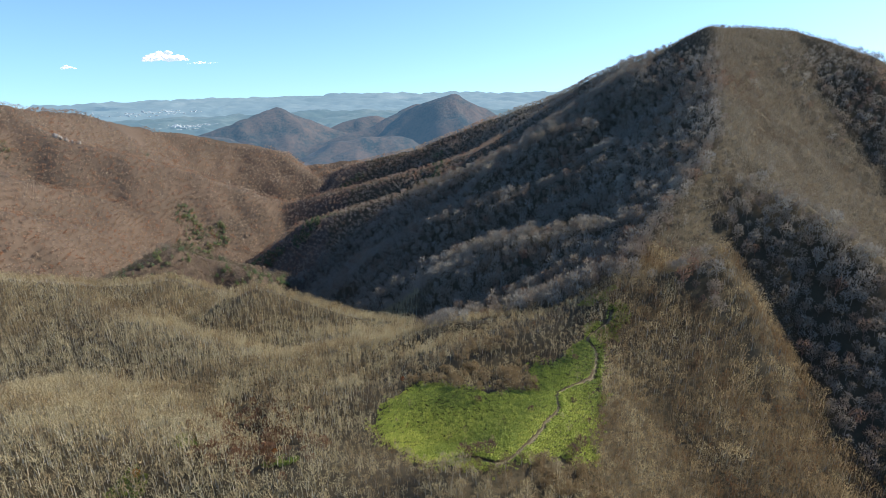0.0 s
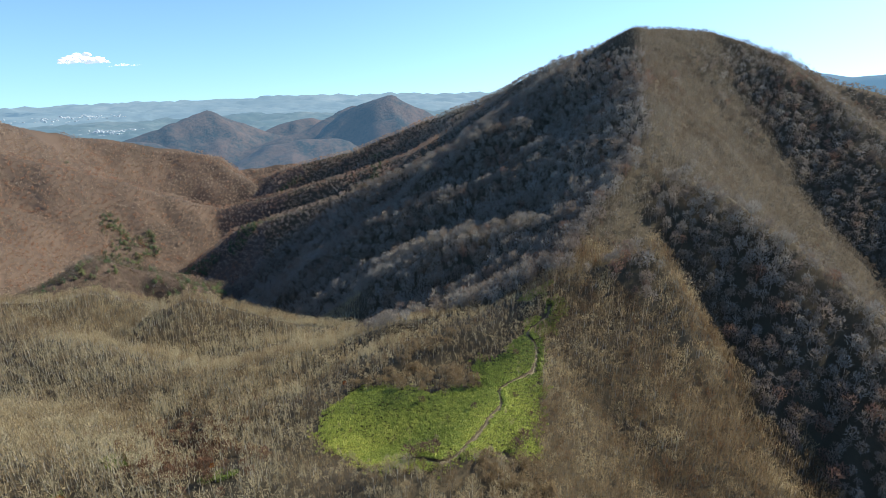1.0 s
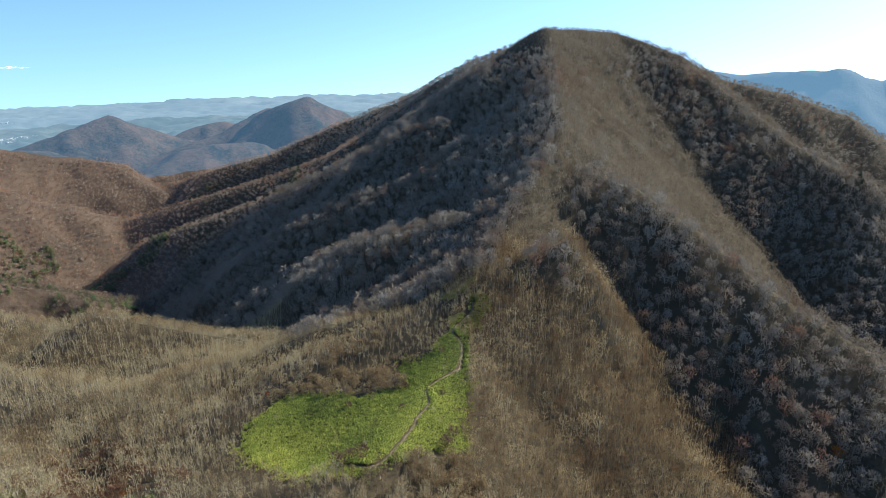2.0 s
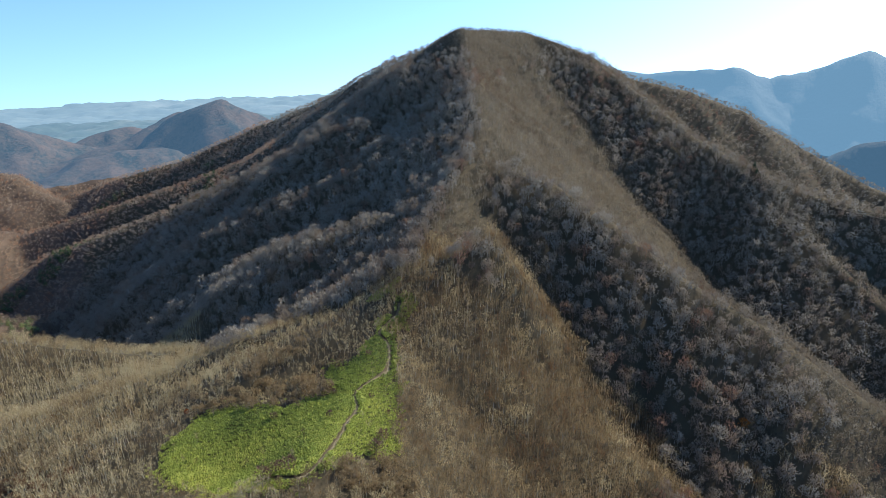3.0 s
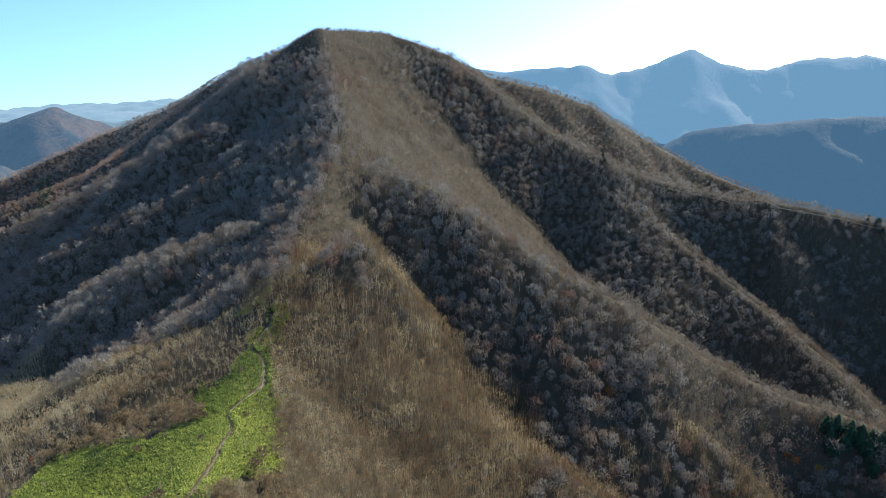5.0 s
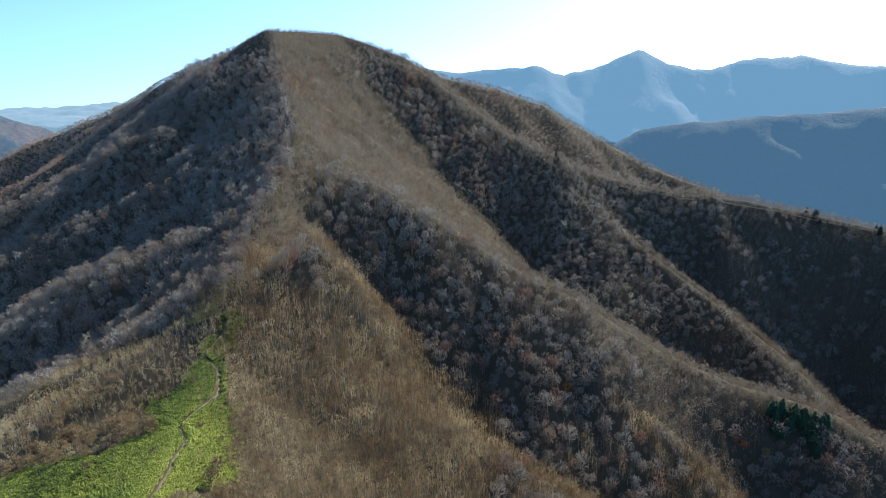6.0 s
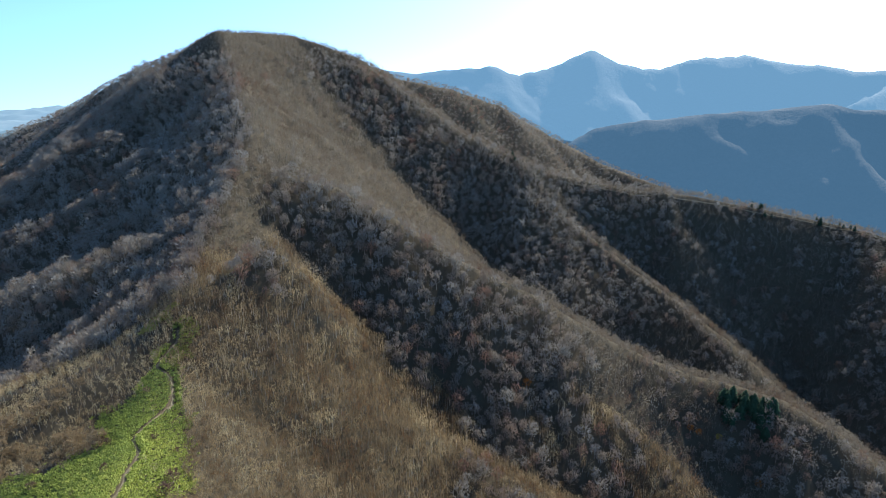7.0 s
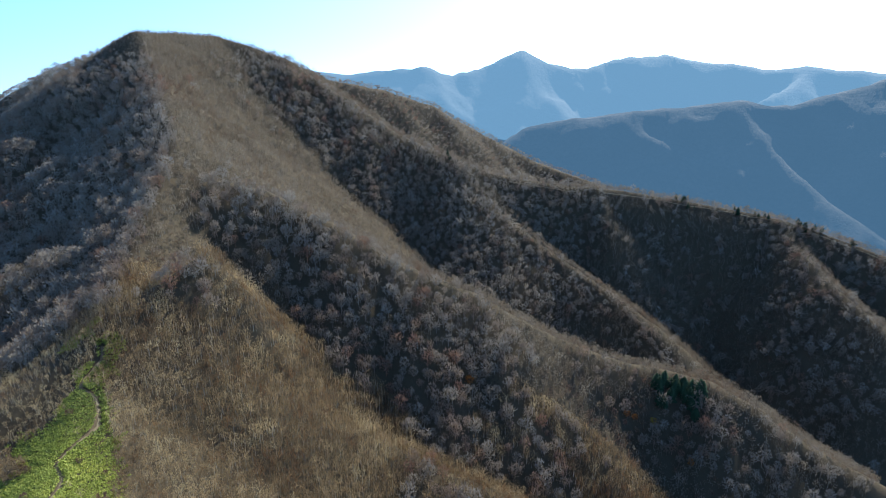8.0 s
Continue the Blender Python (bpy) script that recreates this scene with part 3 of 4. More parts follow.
tagged(footpath, "narrow winding trail of bare trodden earth along the ridge", "footpath", kind="structure")


# ---------------------------------------------------------------- dwarf bamboo on the ridge
def tuft(seed, leaves=7):
    rng = np.random.default_rng(seed)
    a = np.arange(leaves) * 2.4 + rng.random(leaves)
    v = []
    for k in range(leaves):
        out = np.array([math.cos(a[k]), math.sin(a[k]), 0])
        side = np.array([-out[1], out[0], 0]) * rng.uniform(0.14, 0.22)
        root = out * 0.1 + np.array([0, 0, rng.uniform(0.2, 0.55)])
        knee = out * rng.uniform(0.3, 0.45) + np.array([0, 0, rng.uniform(0.75, 1.05)])
        tip = out * rng.uniform(0.65, 0.9) + np.array([0, 0, rng.uniform(0.6, 0.95)])
        v += [root, knee - side, knee + side, knee - side, tip, knee + side]
    f = np.arange(6 * leaves).reshape(-1, 3)
    stem = (np.array([[-0.03, 0, -0.3], [0.03, 0, -0.3], [0, 0, 0.6]]), np.array([[0, 1, 2]]))
    return stem, (np.array(v), f)


x, y, rng = scatter(0.72, 130, 285, -20, 30, 5)
edge = 5.0 * fbm(x, y, 11, 3, 51)
jx, jy = rng.normal(size=len(x)) * 1.8, rng.normal(size=len(x)) * 1.8
patch = inside(x + edge + jx, y + 0.7 * edge + jy, FIELD)
spill = (off_line(x, y, [(45, 190), (68, 240), (90, 268)]) < 9 + 2 * edge) & (fbm(x, y, 12, 3, 53) > 0.0)
keep = (patch | spill) & (off_line(x, y, PATH) > 0.95)
x, y = x[keep], y[keep]
grow("bamboo_grass", [tuft(i) for i in range(6)], x, y, land(x, y), rng.uniform(0.8, 1.3, len(x)) * np.where(off_line(x - 1.7 * math.sin(sa), y - 1.7 * math.cos(sa), PATH) < 1.2, 1.35, 1.0), np.clip(0.5 + 0.4 * fbm(x, y, 16, 3, 57) + 0.3 * np.clip((190 - y) / 40, -0.3, 0.5) + rng.normal(size=len(x)) * 0.14, 0, 1), rng, "dense bright yellow-green dwarf bamboo grass covering the ridge clearing", "bamboo grass", [M_SASA, M_SASA])

x, y, rng = scatter(0.9, 130, 260, -40, -15, 15)
keep = (np.hypot(x + 103, y - 196) < 7 + 5 * fbm(x, y, 6, 2, 58)) | (np.hypot(x + 112, y - 168) < 6 + 5 * fbm(x, y, 6, 2, 59)) | (np.hypot(x + 60, y - 172) < 5 + 5 * fbm(x, y, 6, 2, 60))
x, y = x[keep], y[keep]
grow("bamboo_scrub", [tuft(i + 20) for i in range(4)], x, y, land(x, y), rng.uniform(0.8, 1.3, len(x)), np.clip(0.1 + rng.normal(size=len(x)) * 0.12, 0, 1), rng, "patches of dark green dwarf bamboo among the bare trees", "bamboo grass", [M_SASA, M_SASA])

# ---------------------------------------------------------------- woods
near_kinds = [bare_tree(100 + i, 5.0 + i % 3, (0.24, 0.28, 0.33)[i % 3], 5, 44, 0.24, 0.25, False) for i in range(9)]
pole_kinds = [bare_tree(130 + i, 7.5 + i % 3, (0.24, 0.28, 0.32)[i % 3], 5, 28, 0.25, 0.38, False) for i in range(9)]
short_kinds = [bare_tree(150 + i, 6.2 + i % 3, (0.3, 0.36)[i % 2], 3, 20, 0.75, 0.05, False) for i in range(8)]
tall_kinds = [bare_tree(200 + i, 9.0 + i % 3, (0.33, 0.37, 0.41)[i % 3], 13, 120, 0.42, 0.15, False) for i in range(9)]
broad_kinds = [bare_tree(230 + i, 9.0 + i % 3, (0.33, 0.37, 0.41)[i % 3], 10, 58, 0.72, 0.15, False) for i in range(9)]
far_kinds = [bare_tree(300 + i, 6.5, 0.46, 2, 11, 1.9, 0.15, False) for i in range(6)]


def clear_of(x, y, rng):
    """No trees on the clearing and the path, but for stragglers."""
    open_land = inside(x, y, FIELD) & (rng.random(len(x)) > 0.035)
    return ~open_land & (off_line(x, y, PATH) > 1.8)


def split_by_stature(x, y, tall):
    """Tall beeches keep to the shaded flanks and gullies, low woods to the sunny ones."""
    _, shade = stature(x, y, np.random.default_rng(1))
    sheltered = ((np.hypot(x, y) > 285) | (x > 150)) & ((x > -10) | (y > 420 - 0.67 * x))
    mixed = 0.45 * fbm(x, y, 7, 2, 49) - 0.4 * np.clip((x - 215) / 30, 0, 1) * np.clip((300 - y) / 40, 0, 1) * np.clip(0.75 - 2.5 * fbm(x, y, 35, 2, 45) + (x - 290) / 40, 0, 1)
    return ((shade + mixed > np.where(y > 290, 0.52, 0.6) + 0.4 * fbm(x, y, 40, 3, 41)) & sheltered) == tall


HOLLOW = [(-64, 172), (-76, 190), (-88, 210), (-98, 238)]
x, y, rng = scatter(2.65, 105, 325, -50, 98, 1)
hollow = off_line(x, y, HOLLOW) < 11.5 + 7 * fbm(x, y, 12, 2, 43)
keep = clear_of(x, y, rng) & split_by_stature(x, y, False) & ~(hollow & (rng.random(len(x)) < 0.55))
x, y = x[keep], y[keep]
beside = np.clip(off_line(x, y, [(-10, 190), (45, 195), (62, 235)]) / 45 - 0.45, 0, 1)
size, tint = rng.uniform(0.75, 1.25, len(x)) * (0.6 + 0.4 * beside), forest_tint(x, y, rng)
order = np.argsort(np.hypot(x - 20, y - 150))
SINGLE, rest = order[:280], order[280:]
near_x, near_y, near_size, near_tint = x[SINGLE], y[SINGLE], size[SINGLE], tint[SINGLE]
x, y, size, tint = x[rest], y[rest], size[rest], tint[rest]
poles = (x + 14 * fbm(x, y, 30, 2, 47) < -45) | (x + 14 * fbm(x, y, 30, 2, 47) > 0.3 * y)
label = "low leafless grey-brown trees crowding the sunny near slopes"
grow("near_forest", near_kinds, x[~poles], y[~poles], land(x[~poles], y[~poles]), size[~poles], tint[~poles], rng, label, "forest", [M_BARK, M_TWIG])
grow("pole_forest", pole_kinds, x[poles], y[poles], land(x[poles], y[poles]), size[poles], tint[poles], rng, "slender pale-stemmed leafless trees standing close on the plateau", "forest", [M_BARK, M_TWIG])


x, y, rng = scatter(1.9, 130, 300, -25, 40, 12)
near_line = off_line(x, y, [(-10, 190), (45, 195), (62, 235), (90, 268)])
keep = (near_line < 42) & ~inside(x, y, FIELD) & (off_line(x, y, PATH) > 1.6) & (rng.random(len(x)) < 1.15 - near_line / 45)
x, y = x[keep], y[keep]
grow("undergrowth", near_kinds, x, y, land(x, y), rng.uniform(0.32, 0.55, len(x)), np.clip(forest_tint(x, y, rng) - 0.15, 0, 1), rng, "low bare brown brushwood around the ridge clearing", "brushwood", [M_BARK, M_TWIG])


brush_kinds = [bare_tree(170 + i, 3.4 + 0.4 * (i % 3), 0.42, 2, 18, 0.3, 0.05, False) for i in range(6)]
x, y, rng = scatter(1.75, 150, 330, 12, 75, 21)
keep = (x > 0.27 * y) & clear_of(x, y, rng) & split_by_stature(x, y, False)
x, y = x[keep], y[keep]
grow("slope_brush", brush_kinds, x, y, land(x, y), rng.uniform(0.7, 1.25, len(x)), np.clip(forest_tint(x, y, rng) + 0.05, 0, 1), rng, "dense low leafless brown scrub covering the ridge's sunny face", "brushwood", [M_BARK, M_TWIG])


def mountain(x, y):
    az = np.degrees(np.arctan2(x, y))
    return (np.hypot(x, y) < 770) | ((az > 14) & (az < 60))


x, y, rng = scatter(3.2, 325, 840, -43, 92, 2)
poles = (x < -20) & (y < 540)
keep = mountain(x, y) & split_by_stature(x, y, False) & (poles | (rng.random(len(x)) < 0.85))
x, y, poles = x[keep], y[keep], poles[keep]
tint = forest_tint(x, y, rng)
z = land(x, y)
size = rng.uniform(0.6, 1.3, len(x)) * (1 - 0.5 * np.clip((z - 375) / 20, 0, 1))
grow("crest_forest", short_kinds, x[~poles], y[~poles], land(x[~poles], y[~poles]), size[~poles], tint[~poles], rng, "low leafless tan trees on the sunny mountain slopes", "forest", [M_BARK, M_FACE])
grow("plateau_forest", pole_kinds, x[poles], y[poles], land(x[poles], y[poles]), size[poles], tint[poles], rng, "slender pale-stemmed leafless trees on the far plateau", "forest", [M_BARK, M_TWIG])
x, y, rng = scatter(4.95, 150, 840, -43, 92, 8)
keep = clear_of(x, y, rng) & mountain(x, y) & split_by_stature(x, y, True)
x, y = x[keep], y[keep]
z = land(x, y)
keep = z < 384 + rng.normal(size=len(x)) * 4
x, y, z = x[keep], y[keep], z[keep]
size, tint = rng.uniform(0.6, 1.25, len(x)) * (1 - 0.45 * np.clip((z - 362) / 25, 0, 1)), forest_tint(x, y, rng)
close = np.hypot(x, y) < 470
grow("slope_forest", tall_kinds, x[close], y[close], z[close], size[close], tint[close], rng, "tall leafless grey broadleaf trees in the shaded gullies", "forest", [M_GREY, M_GREY])
grow("mountain_forest", broad_kinds, x[~close], y[~close], z[~close], size[~close], tint[~close], rng, "tall leafless grey broadleaf trees covering the shaded mountain flanks", "forest", [M_GREY, M_GREY])
x, y, rng = scatter(2.5, 540, 800, 10, 45, 18)
z = land(x, y)
keep = z > 376 + rng.normal(size=len(x)) * 5
x, y, z = x[keep], y[keep], z[keep]
grow("summit_scrub", short_kinds, x, y, z - 1.5, rng.uniform(0.4, 0.7, len(x)), forest_tint(x, y, rng), rng, "dense low leafless scrub trees covering the summit", "forest", [M_BARK, M_FACE])
x, y, rng = scatter(5.7, 770, 1390, -40, 90, 3)
keep = (((np.degrees(np.arctan2(x, y)) < 16) & ((np.degrees(np.arctan2(x, y)) > -27) | (np.hypot(x, y) < 1290))) | (np.hypot(x, y) < 1080)) & ~(mountain(x, y) & (np.hypot(x, y) < 840))
x, y = x[keep], y[keep]
west = x < 0.1 * y
grow("far_woods", far_kinds, x[west], y[west], land(x[west], y[west]), rng.uniform(0.8, 1.2, west.sum()), forest_tint(x[west], y[west], rng), rng, "rust-brown autumn woods on the far hillsides", "forest", [M_BARK, M_MAUVE])
grow("shoulder_woods", far_kinds, x[~west], y[~west], land(x[~west], y[~west]), rng.uniform(0.8, 1.2, (~west).sum()), forest_tint(x[~west], y[~west], rng), rng, "grey-brown leafless woods on the mountain's far shoulder", "forest", [M_BARK, M_GREY])


# ---------------------------------------------------------------- single trees round the clearing
def part(name, me, parent, label=""):
    ob = new(name, me)
    ob.parent = parent
    return tagged(ob, label)


def tree_thing(seed, height, spread, twigs, tint, label, category="tree", name="bare_tree", bole=0.35, crown_mat=None, width=0.13):
    """One tree: an Empty at its foot with trunk and crown."""
    trunk, crown = bare_tree(seed, height, spread, 8, twigs, width, bole)
    root = new(name)
    part("trunk", mesh_from("trunk", *trunk, [M_BARK], None, np.full(len(trunk[0]), tint)), root)
    part("crown", mesh_from("crown", *crown, [crown_mat or M_TWIG], None, np.full(len(crown[0]), tint)), root)
    return tagged(root, label, category)


def put(proto, x, y, size, turn, first=False):
    z = float(land(np.array([x]), np.array([y]))[0])
    m = pose(x, y, z, 0, 0, turn) @ Matrix.Scale(size, 4)
    if first:
        proto.matrix_basis = m
        return proto
    return copy_thing(proto, m)


rng = np.random.default_rng(77)
tree_looks = [(0.1, "pale grey leafless tree with fine upswept twigs"), (0.35, "tan leafless tree with a rounded crown of bare twigs"), (0.6, "brown leafless tree on the leaf-littered slope"), (0.8, "rust-brown leafless tree with a few withered leaves")]
protos = [[tree_thing(400 + 10 * k + i, 6.5 + i, (0.28, 0.34, 0.4)[i], 150, tv, lab) for i in range(3)] for k, (tv, lab) in enumerate(tree_looks)]
used = set()
for px, py, ps, pt in zip(near_x, near_y, near_size, near_tint):
    k = int(np.argmin([abs(pt - tv) for tv, _ in tree_looks]))
    i = int(rng.integers(0, 3))
    tagged(put(protos[k][i], float(px), float(py), float(ps), float(rng.uniform(0, 360)), (k, i) not in used), group="bare trees round the clearing")
    used.add((k, i))
for k in range(4):
    for i in range(3):
        if (k, i) not in used:
            put(protos[k][i], -40.0 - 6 * k, 150.0 + 5 * i, 1.0, 0, True)

# shrubs in and beside the clearing, and trees that keep their coloured leaves
shrub = tree_thing(501, 3.2, 0.5, 170, 0.62, "dark leafless shrub growing in the bamboo grass", "shrub", "shrub", 0.05, M_DARK, 0.2)
for n, (px, py, ps) in enumerate([(11, 165, 1.7), (7, 163, 1.3), (15, 163, 1.2), (33, 188, 0.6), (38, 205, 0.6), (51, 196, 0.5), (57, 222, 0.6), (50, 176, 1.1), (46, 170, 1.2), (14, 204, 0.7), (56, 190, 0.5)]):
    tagged(put(shrub, px, py, ps, 47 * n, n == 0), group="shrubs in the clearing")
bush = tree_thing(505, 3.4, 0.55, 190, 0.5, "rounded leafless grey-brown bush beside the bamboo grass", "bush", "bush", 0.05, M_TWIG, 0.2)
n = 0
while n < 90:
    px, py = (rng.uniform(-16, 40), rng.uniform(204, 252)) if n % 3 else (rng.uniform(26, 62), rng.uniform(146, 168))
    spot = np.array([px]), np.array([py])
    if inside(*spot, FIELD)[0] or off_line(*spot, PATH)[0] < 3:
        continue
    tagged(put(bush, float(px), float(py), float(rng.uniform(0.7, 1.5)), 29 * n, n == 0), group="bushes round the clearing")
    n += 1
dark = tree_thing(511, 4.0, 0.5, 220, 0.78, "dense dark brown thicket tree in a hollow", "shrub", "thicket_shrub", 0.05, M_DARK, 0.22)
for n in range(120):
    u = rng.random() * 2.999
    (ax, ay), (bx, by) = HOLLOW[int(u)], HOLLOW[int(u) + 1]
    px, py, ps = ax + (u % 1) * (bx - ax) + rng.normal() * 13, ay + (u % 1) * (by - ay) + rng.normal() * 7, rng.uniform(0.6, 1.3)
    tagged(put(dark, float(px), float(py), float(ps), 61 * n, n == 0), group="dark shrubs in the hollow")
red = tree_thing(521, 3.0, 0.42, 160, 0.15, "small shrub with red autumn leaves at the clearing's edge", "shrub", "red_shrub", 0.1, M_LEAF, 0.25)
put(red, -19, 229, 1.0, 0, True)
orange = tree_thing(531, 6.0, 0.35, 200, 0.45, "small tree holding orange autumn leaves", "tree", "orange_tree", 0.2, M_LEAF, 0.3)
for n, (px, py, ps) in enumerate([(341, 121, 1.2), (343, 117, 0.9), (342, 78, 1.1), (251, 186, 1.2), (-112, 170, 0.7), (-70, 186, 0.6), (-64, 180, 0.5)]):
    tagged(put(orange, px, py, ps, 80 * n, n == 0), group="trees with autumn leaves")
yellow = tree_thing(541, 7.0, 0.38, 240, 0.95, "broad tree with bright yellow autumn leaves", "tree", "yellow_tree", 0.15, M_LEAF, 0.4)
put(yellow, 349, 106, 1.0, 0, True)


# ---------------------------------------------------------------- evergreens
def conifer(seed, height, whorls=9, rays=7, spread=0.27):
    """Trunk and drooping whorls of needle boughs."""
    rng = np.random.default_rng(seed)
    trunk = spike((0, 0, -0.6), (0, 0, height * 0.95), 0.022 * height, 0.004 * height)
    v = []
    for w in range(whorls):
        u = (w + 0.5) / whorls
        z, rad = height * (0.16 + 0.82 * u), height * spread * min(1.0, 1.5 * (1.04 - u)) ** 0.7 * rng.uniform(0.75, 1.1)
        for k in range(rays):
            a = 2 * math.pi * (k + rng.random() * 0.7) / rays + w
            out = np.array([math.cos(a), math.sin(a), 0])
            side = np.array([-out[1], out[0], 0]) * rad * rng.uniform(0.3, 0.45)
            mid = out * rad * 0.55 + np.array([0, 0, z + 0.02 * height])
            tip = out * rad * rng.uniform(0.85, 1.15) + np.array([0, 0, z - 0.05 * height])
            v += [np.array([0, 0, z + 0.05 * height]), mid - side, mid + side, mid - side, tip, mid + side]
    v = np.array(v)
    return trunk, (v, np.arange(len(v)).reshape(-1, 3))


def conifer_thing(seed, height, tint, label, spread=0.27):
    trunk, crown = conifer(seed, height, 9, 7, spread)
    root = new("conifer")
    part("trunk", mesh_from("trunk", *trunk, [M_BARK], None, np.full(len(trunk[0]), 0.9)), root)
    part("crown", mesh_from("crown", *crown, [M_NEEDLE], None, np.full(len(crown[0]), tint)), root)
    return tagged(root, label, "conifer")


grove = conifer_thing(601, 8.0, 0.22, "dark green conifer in a grove on the spur crest", 0.36)
for n in range(64):
    along, down = rng.uniform(-17, 17), -2 - abs(rng.normal()) * 7
    put_x, put_y = 381 + 0.38 * along + 0.92 * down, 104 - 0.92 * along + 0.38 * down
    tagged(put(grove, float(put_x), float(put_y), float(rng.uniform(0.9, 1.45)), 37 * n, n == 0), group="conifers on the spur")
lone = conifer_thing(611, 11.0, 0.15, "tall dark conifer standing on the pine ridge crest", 0.33)
first = True
for cx, cy, n in [(505, 415, 3), (699, 219, 8), (727, 168, 6), (741, 148, 4), (745, 104, 6), (748, 86, 4), (751, 55, 4)]:
    for k in range(n):
        tagged(put(lone, cx + float(rng.normal() * 3), cy + float(rng.normal() * 5.5), float(rng.uniform(0.5, 1.1)), 53 * k, first), group="conifers on the pine ridge")
        first = False
x, y, rng = scatter(5.2, 560, 1390, -40, 0, 9)
hill = off_line(x, y, [(-404, 604), (-337, 677), (-290, 691), (-238, 680)]) < 42 + 25 * fbm(x, y, 40, 3, 61)
hill &= fbm(x, y, 30, 3, 67) > -0.15
groves = (fbm(x, y, 110, 3, 71) > 0.46) & (np.hypot(x, y) < 1250) & (y > 740)
keep = hill & (rng.random(len(x)) > 0.62) | groves & (rng.random(len(x)) > 0.3)
x, y = x[keep], y[keep]
grow("evergreen_woods", [conifer(620 + i, 7.0, 4, 4, 0.4) for i in range(4)], x, y, land(x, y), rng.uniform(0.7, 1.4, len(x)), np.clip(0.65 + rng.normal(size=len(x)) * 0.25, 0, 1), rng, "dark green evergreen stands on the western hills", "forest", [M_BARK, M_NEEDLE])


# ---------------------------------------------------------------- a pale grassy track on the pine ridge
def crest_track(name, line, half, lift, mat, label):
    p = np.array(curved(line, 3.0))
    t = np.gradient(p, axis=0)
    t /= np.linalg.norm(t, axis=1, keepdims=True)
    side = np.stack([-t[:, 1], t[:, 0]], -1)
    w = half * (0.7 + 0.5 * fbm(p[:, 0], p[:, 1], 15, 2, 81))
    rows = [np.column_stack([q, land(q[:, 0], q[:, 1]) + h]) for q, h in ((p - side * w[:, None], -0.2), (p - side * 0.5 * w[:, None], lift), (p + side * 0.5 * w[:, None], lift), (p + side * w[:, None], -0.2))]
    v = np.stack(rows, 1).reshape(-1, 3)
    f = [(4 * i + j, 4 * i + j + 1, 4 * i + j + 5, 4 * i + j + 4) for i in range(len(p) - 1) for j in range(3)]
    return tagged(new(name, mesh_from(name, v, np.array(f), [mat], None, None, True)), label, "grass track", kind="structure")


M_DRY = earth_material("dry_grass", [(0.3, (0.12, 0.10, 0.055)), (0.5, (0.24, 0.20, 0.12)), (0.7, (0.42, 0.37, 0.25))], 0.8, 0.08)
crest_track("pine_ridge_track", [(x - 5, y - 5) for x, y, z in RIDGES["pine_crest"][0][1:8]], 0.6, 0.15, M_DRY, "pale dry-grass track along the pine ridge crest")


# ---------------------------------------------------------------- rock outcrops on the western hill
def boulder(seed, size):
    rng = np.random.default_rng(seed)
    bm = bmesh.new()
    bmesh.ops.create_icosphere(bm, subdivisions=2, radius=1.0)
    for v in bm.verts:
        k = 1 + 0.35 * noise.noise(v.co * 1.3 + Vector((seed, 0, 0))) + 0.12 * noise.noise(v.co * 4)
        v.co = Vector((v.co.x * size * k, v.co.y * size * 0.8 * k, v.co.z * size * 1.3 * k))
    me = bpy.data.meshes.new("rock")
    bm.to_mesh(me)
    bm.free()
    me.materials.append(M_ROCK)
    return me


rock_meshes = [boulder(i, 5.0) for i in range(4)]
rng = np.random.default_rng(91)
for n in range(7):
    rx, ry = -628 + 5 * n + rng.normal() * 3, 948 + 2 * n + rng.normal() * 4
    rock = new("rock_outcrop", rock_meshes[n % 4])
    rock.matrix_basis = pose(rx, ry, float(land(np.array([rx]), np.array([ry]))[0]) + 2, 0, 0, 70 * n) @ Matrix.Scale(float(rng.uniform(0.35, 0.8)), 4)
    tagged(rock, "pale weathered rock outcrop jutting from the wooded hillside", "rock", "rocks on the western hill")

# ---------------------------------------------------------------- a fallen pale trunk in the hollow
dead = new("fallen_tree")
log_v, log_f = spike((0, 0, 0.3), (5.5, 0.8, 1.4), 0.24, 0.1, 6)
part("trunk", mesh_from("trunk", log_v, log_f, [M_BARK], None, np.zeros(len(log_v))), dead)
for k, (b0, b1) in enumerate([((3.2, 0.5, 0.95), (4.6, 1.9, 2.3)), ((4.0, 0.6, 1.1), (5.4, -0.7, 2.4)), ((2.2, 0.3, 0.75), (3.0, -1.0, 1.9))]):
    bv, bf = spike(b0, b1, 0.09, 0.03, 4)
    part("branch", mesh_from("branch", bv, bf, [M_BARK], None, np.zeros(len(bv))), dead)
dead.matrix_basis = pose(-112, 196, float(land(np.array([-112.0]), np.array([196.0]))[0]), 0, 0, 35)
tagged(dead, "bleached fallen tree trunk with broken branches", "fallen tree")

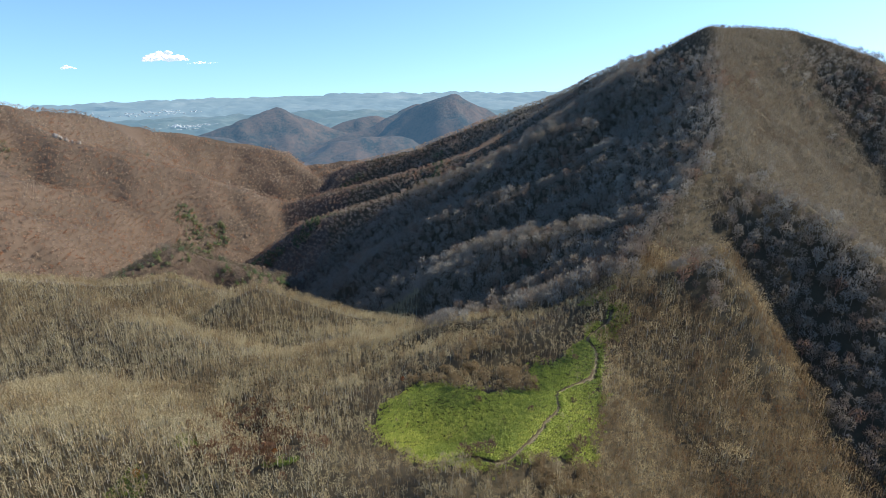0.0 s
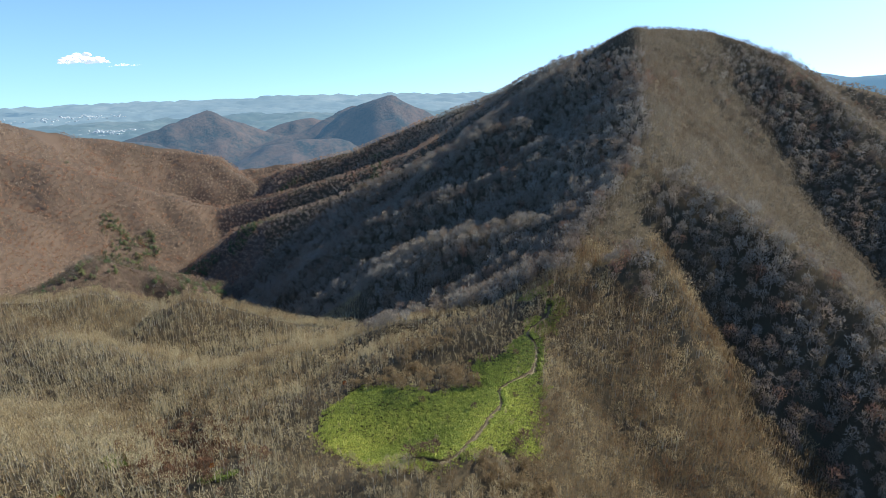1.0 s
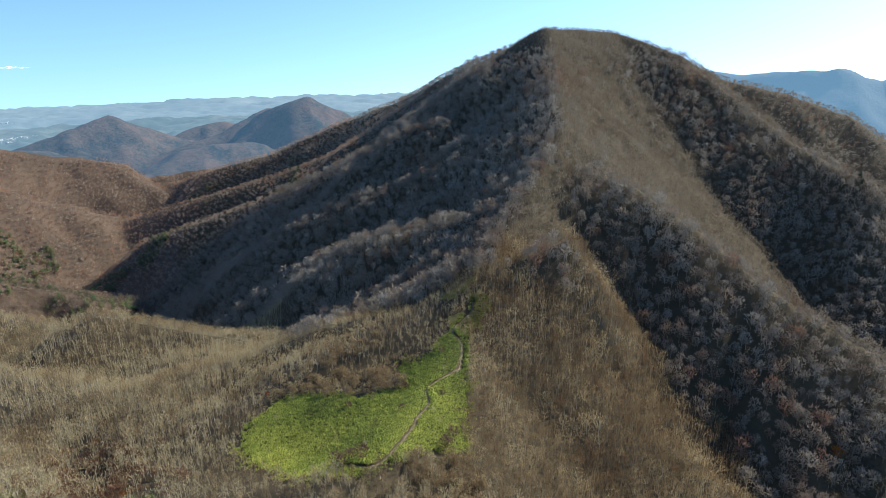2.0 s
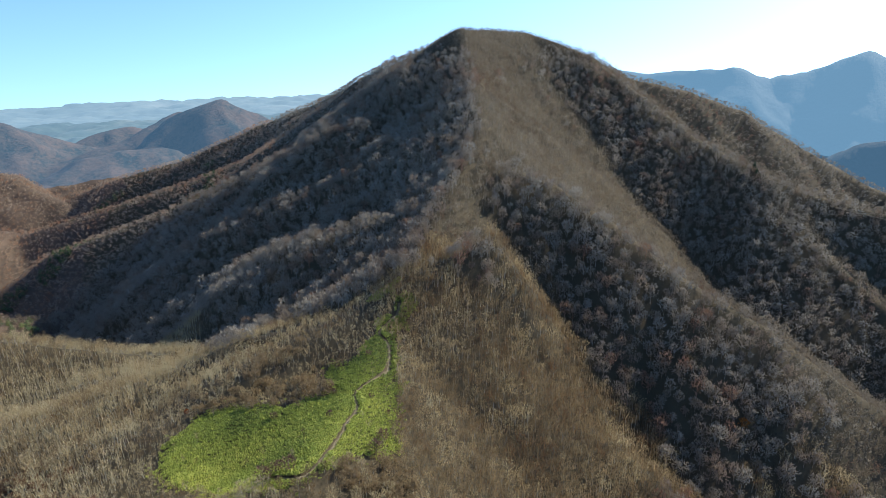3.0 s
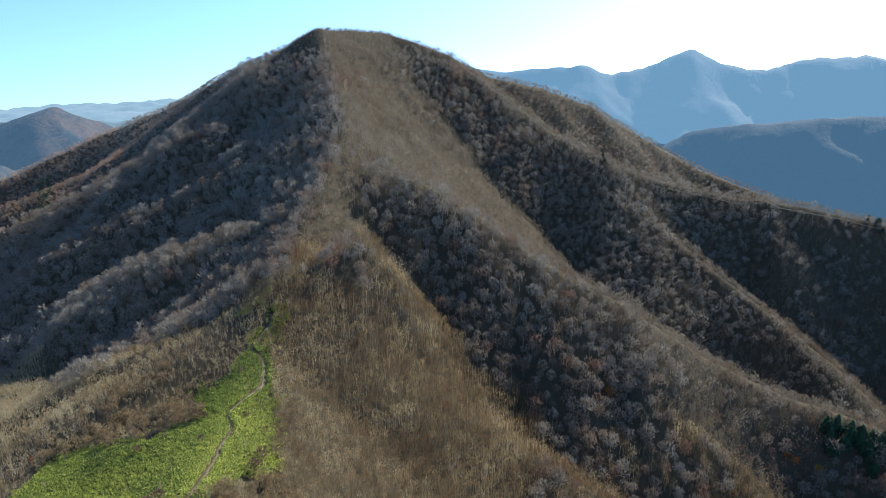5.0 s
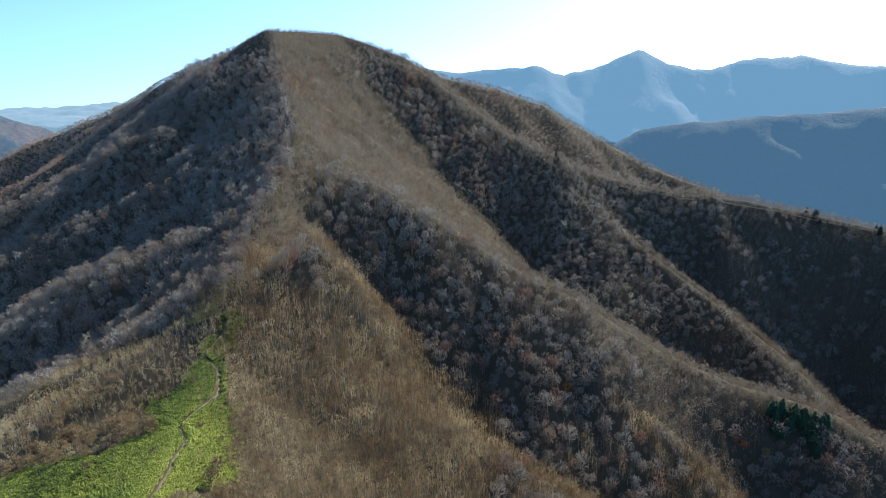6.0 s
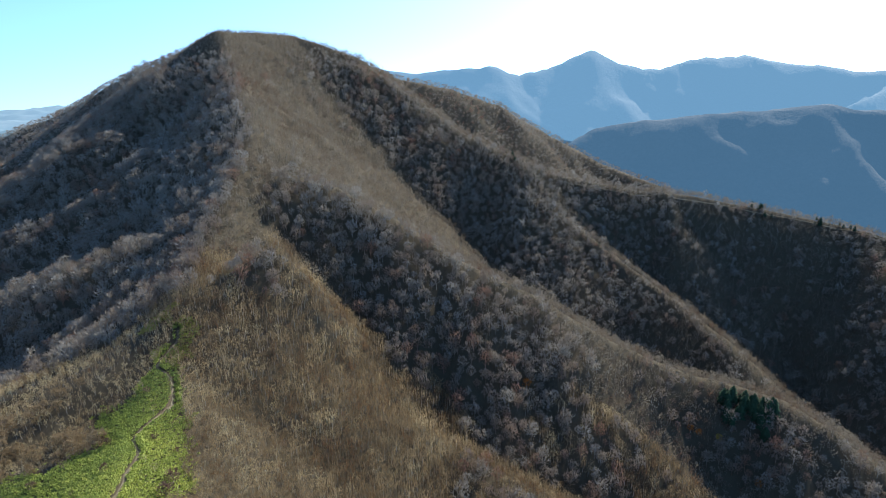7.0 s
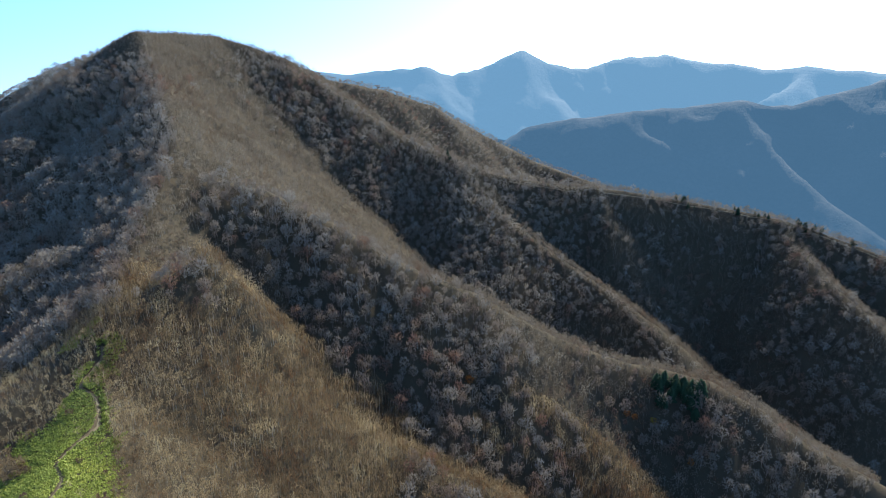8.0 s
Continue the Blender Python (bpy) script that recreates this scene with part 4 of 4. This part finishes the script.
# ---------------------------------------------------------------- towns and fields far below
# roofs carry a weak blue emission in place of haze
M_TOWN = earth_material("pale_hazy_town_roofs", [(0.3, (0.3, 0.34, 0.36)), (0.5, (0.42, 0.45, 0.46)), (0.7, (0.6, 0.6, 0.58))], 0.05, 0.01, 0.0, (0.35, 0.55, 0.7, 0.14))
rng = np.random.default_rng(95)
tv, tf = [], []
for cx, cy, sx, sy, n in [(-1185, 2773, 50, 55, 130), (-1790, 3418, 120, 70, 130), (-1574, 3519, 80, 50, 80), (-628, 2151, 30, 20, 40), (-2259, 3501, 110, 60, 80)]:
    for _ in range(n):
        bx, by = cx + rng.normal() * sx, cy + rng.normal() * sy
        bz = float(land(np.array([bx]), np.array([by]))[0])
        hx, hy, hz = rng.uniform(2, 6), rng.uniform(2, 4), rng.uniform(1, 3)
        o = len(tv)
        tv += [(bx + i * hx, by + j * hy, bz + k) for k in (-4, hz) for i, j in ((-1, -1), (1, -1), (1, 1), (-1, 1))]
        tf += [(o + a, o + b, o + c, o + d) for a, b, c, d in ((4, 5, 6, 7), (0, 1, 5, 4), (1, 2, 6, 5), (2, 3, 7, 6), (3, 0, 4, 7))]
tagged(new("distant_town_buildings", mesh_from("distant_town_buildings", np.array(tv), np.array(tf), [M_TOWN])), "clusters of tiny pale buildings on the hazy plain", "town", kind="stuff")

# ---------------------------------------------------------------- clouds low over the plain
M_CLOUD, cn, cl, cb = shader("glowing_cloud", 1.0)
cb.inputs["Base Color"].default_value = (0.72, 0.74, 0.76, 1)
# emission whitens the undersides in place of light scattered through the cloud
cb.inputs["Emission Color"].default_value = (0.9, 0.95, 1.0, 1)
cb.inputs["Emission Strength"].default_value = 0.38


def cloud(seed, length, height, puffs):
    rng = np.random.default_rng(seed)
    bm = bmesh.new()
    for k in range(puffs):
        u = rng.uniform(-1, 1)
        r = height * (0.12 + 0.34 * rng.random() ** 2) * (1 - 0.7 * u * u)
        m = Matrix.Translation((u * length / 2, rng.normal() * height, r * 0.5 + height * 0.3 * abs(rng.normal()) * (1 - u * u))) @ Matrix.Diagonal((1.5 * r, r, 0.7 * r, 1))
        bmesh.ops.create_icosphere(bm, subdivisions=2, radius=1.0, matrix=m)
    for v in bm.verts:
        k = noise.noise(v.co * 0.03) * 9 + noise.noise(v.co * 0.09) * 4
        v.co += Vector((k, k, 0.6 * k))
    me = bpy.data.meshes.new("cloud")
    bm.to_mesh(me)
    bm.free()
    for p in me.polygons:
        p.use_smooth = True
    me.materials.append(M_CLOUD)
    return me


for seed, cx, cy, cz, ln, ht, puffs in [(1, -1765, 3908, 284, 270, 55, 150), (2, -2276, 3711, 250, 95, 22, 40), (3, -1560, 4000, 262, 190, 12, 50)]:
    c = new("cloud", cloud(seed, ln, ht, puffs))
    c.matrix_basis = pose(cx, cy, cz, 0, 0, 25)
    tagged(c, "small white cloud drifting low above the far plain", "cloud", kind="structure")
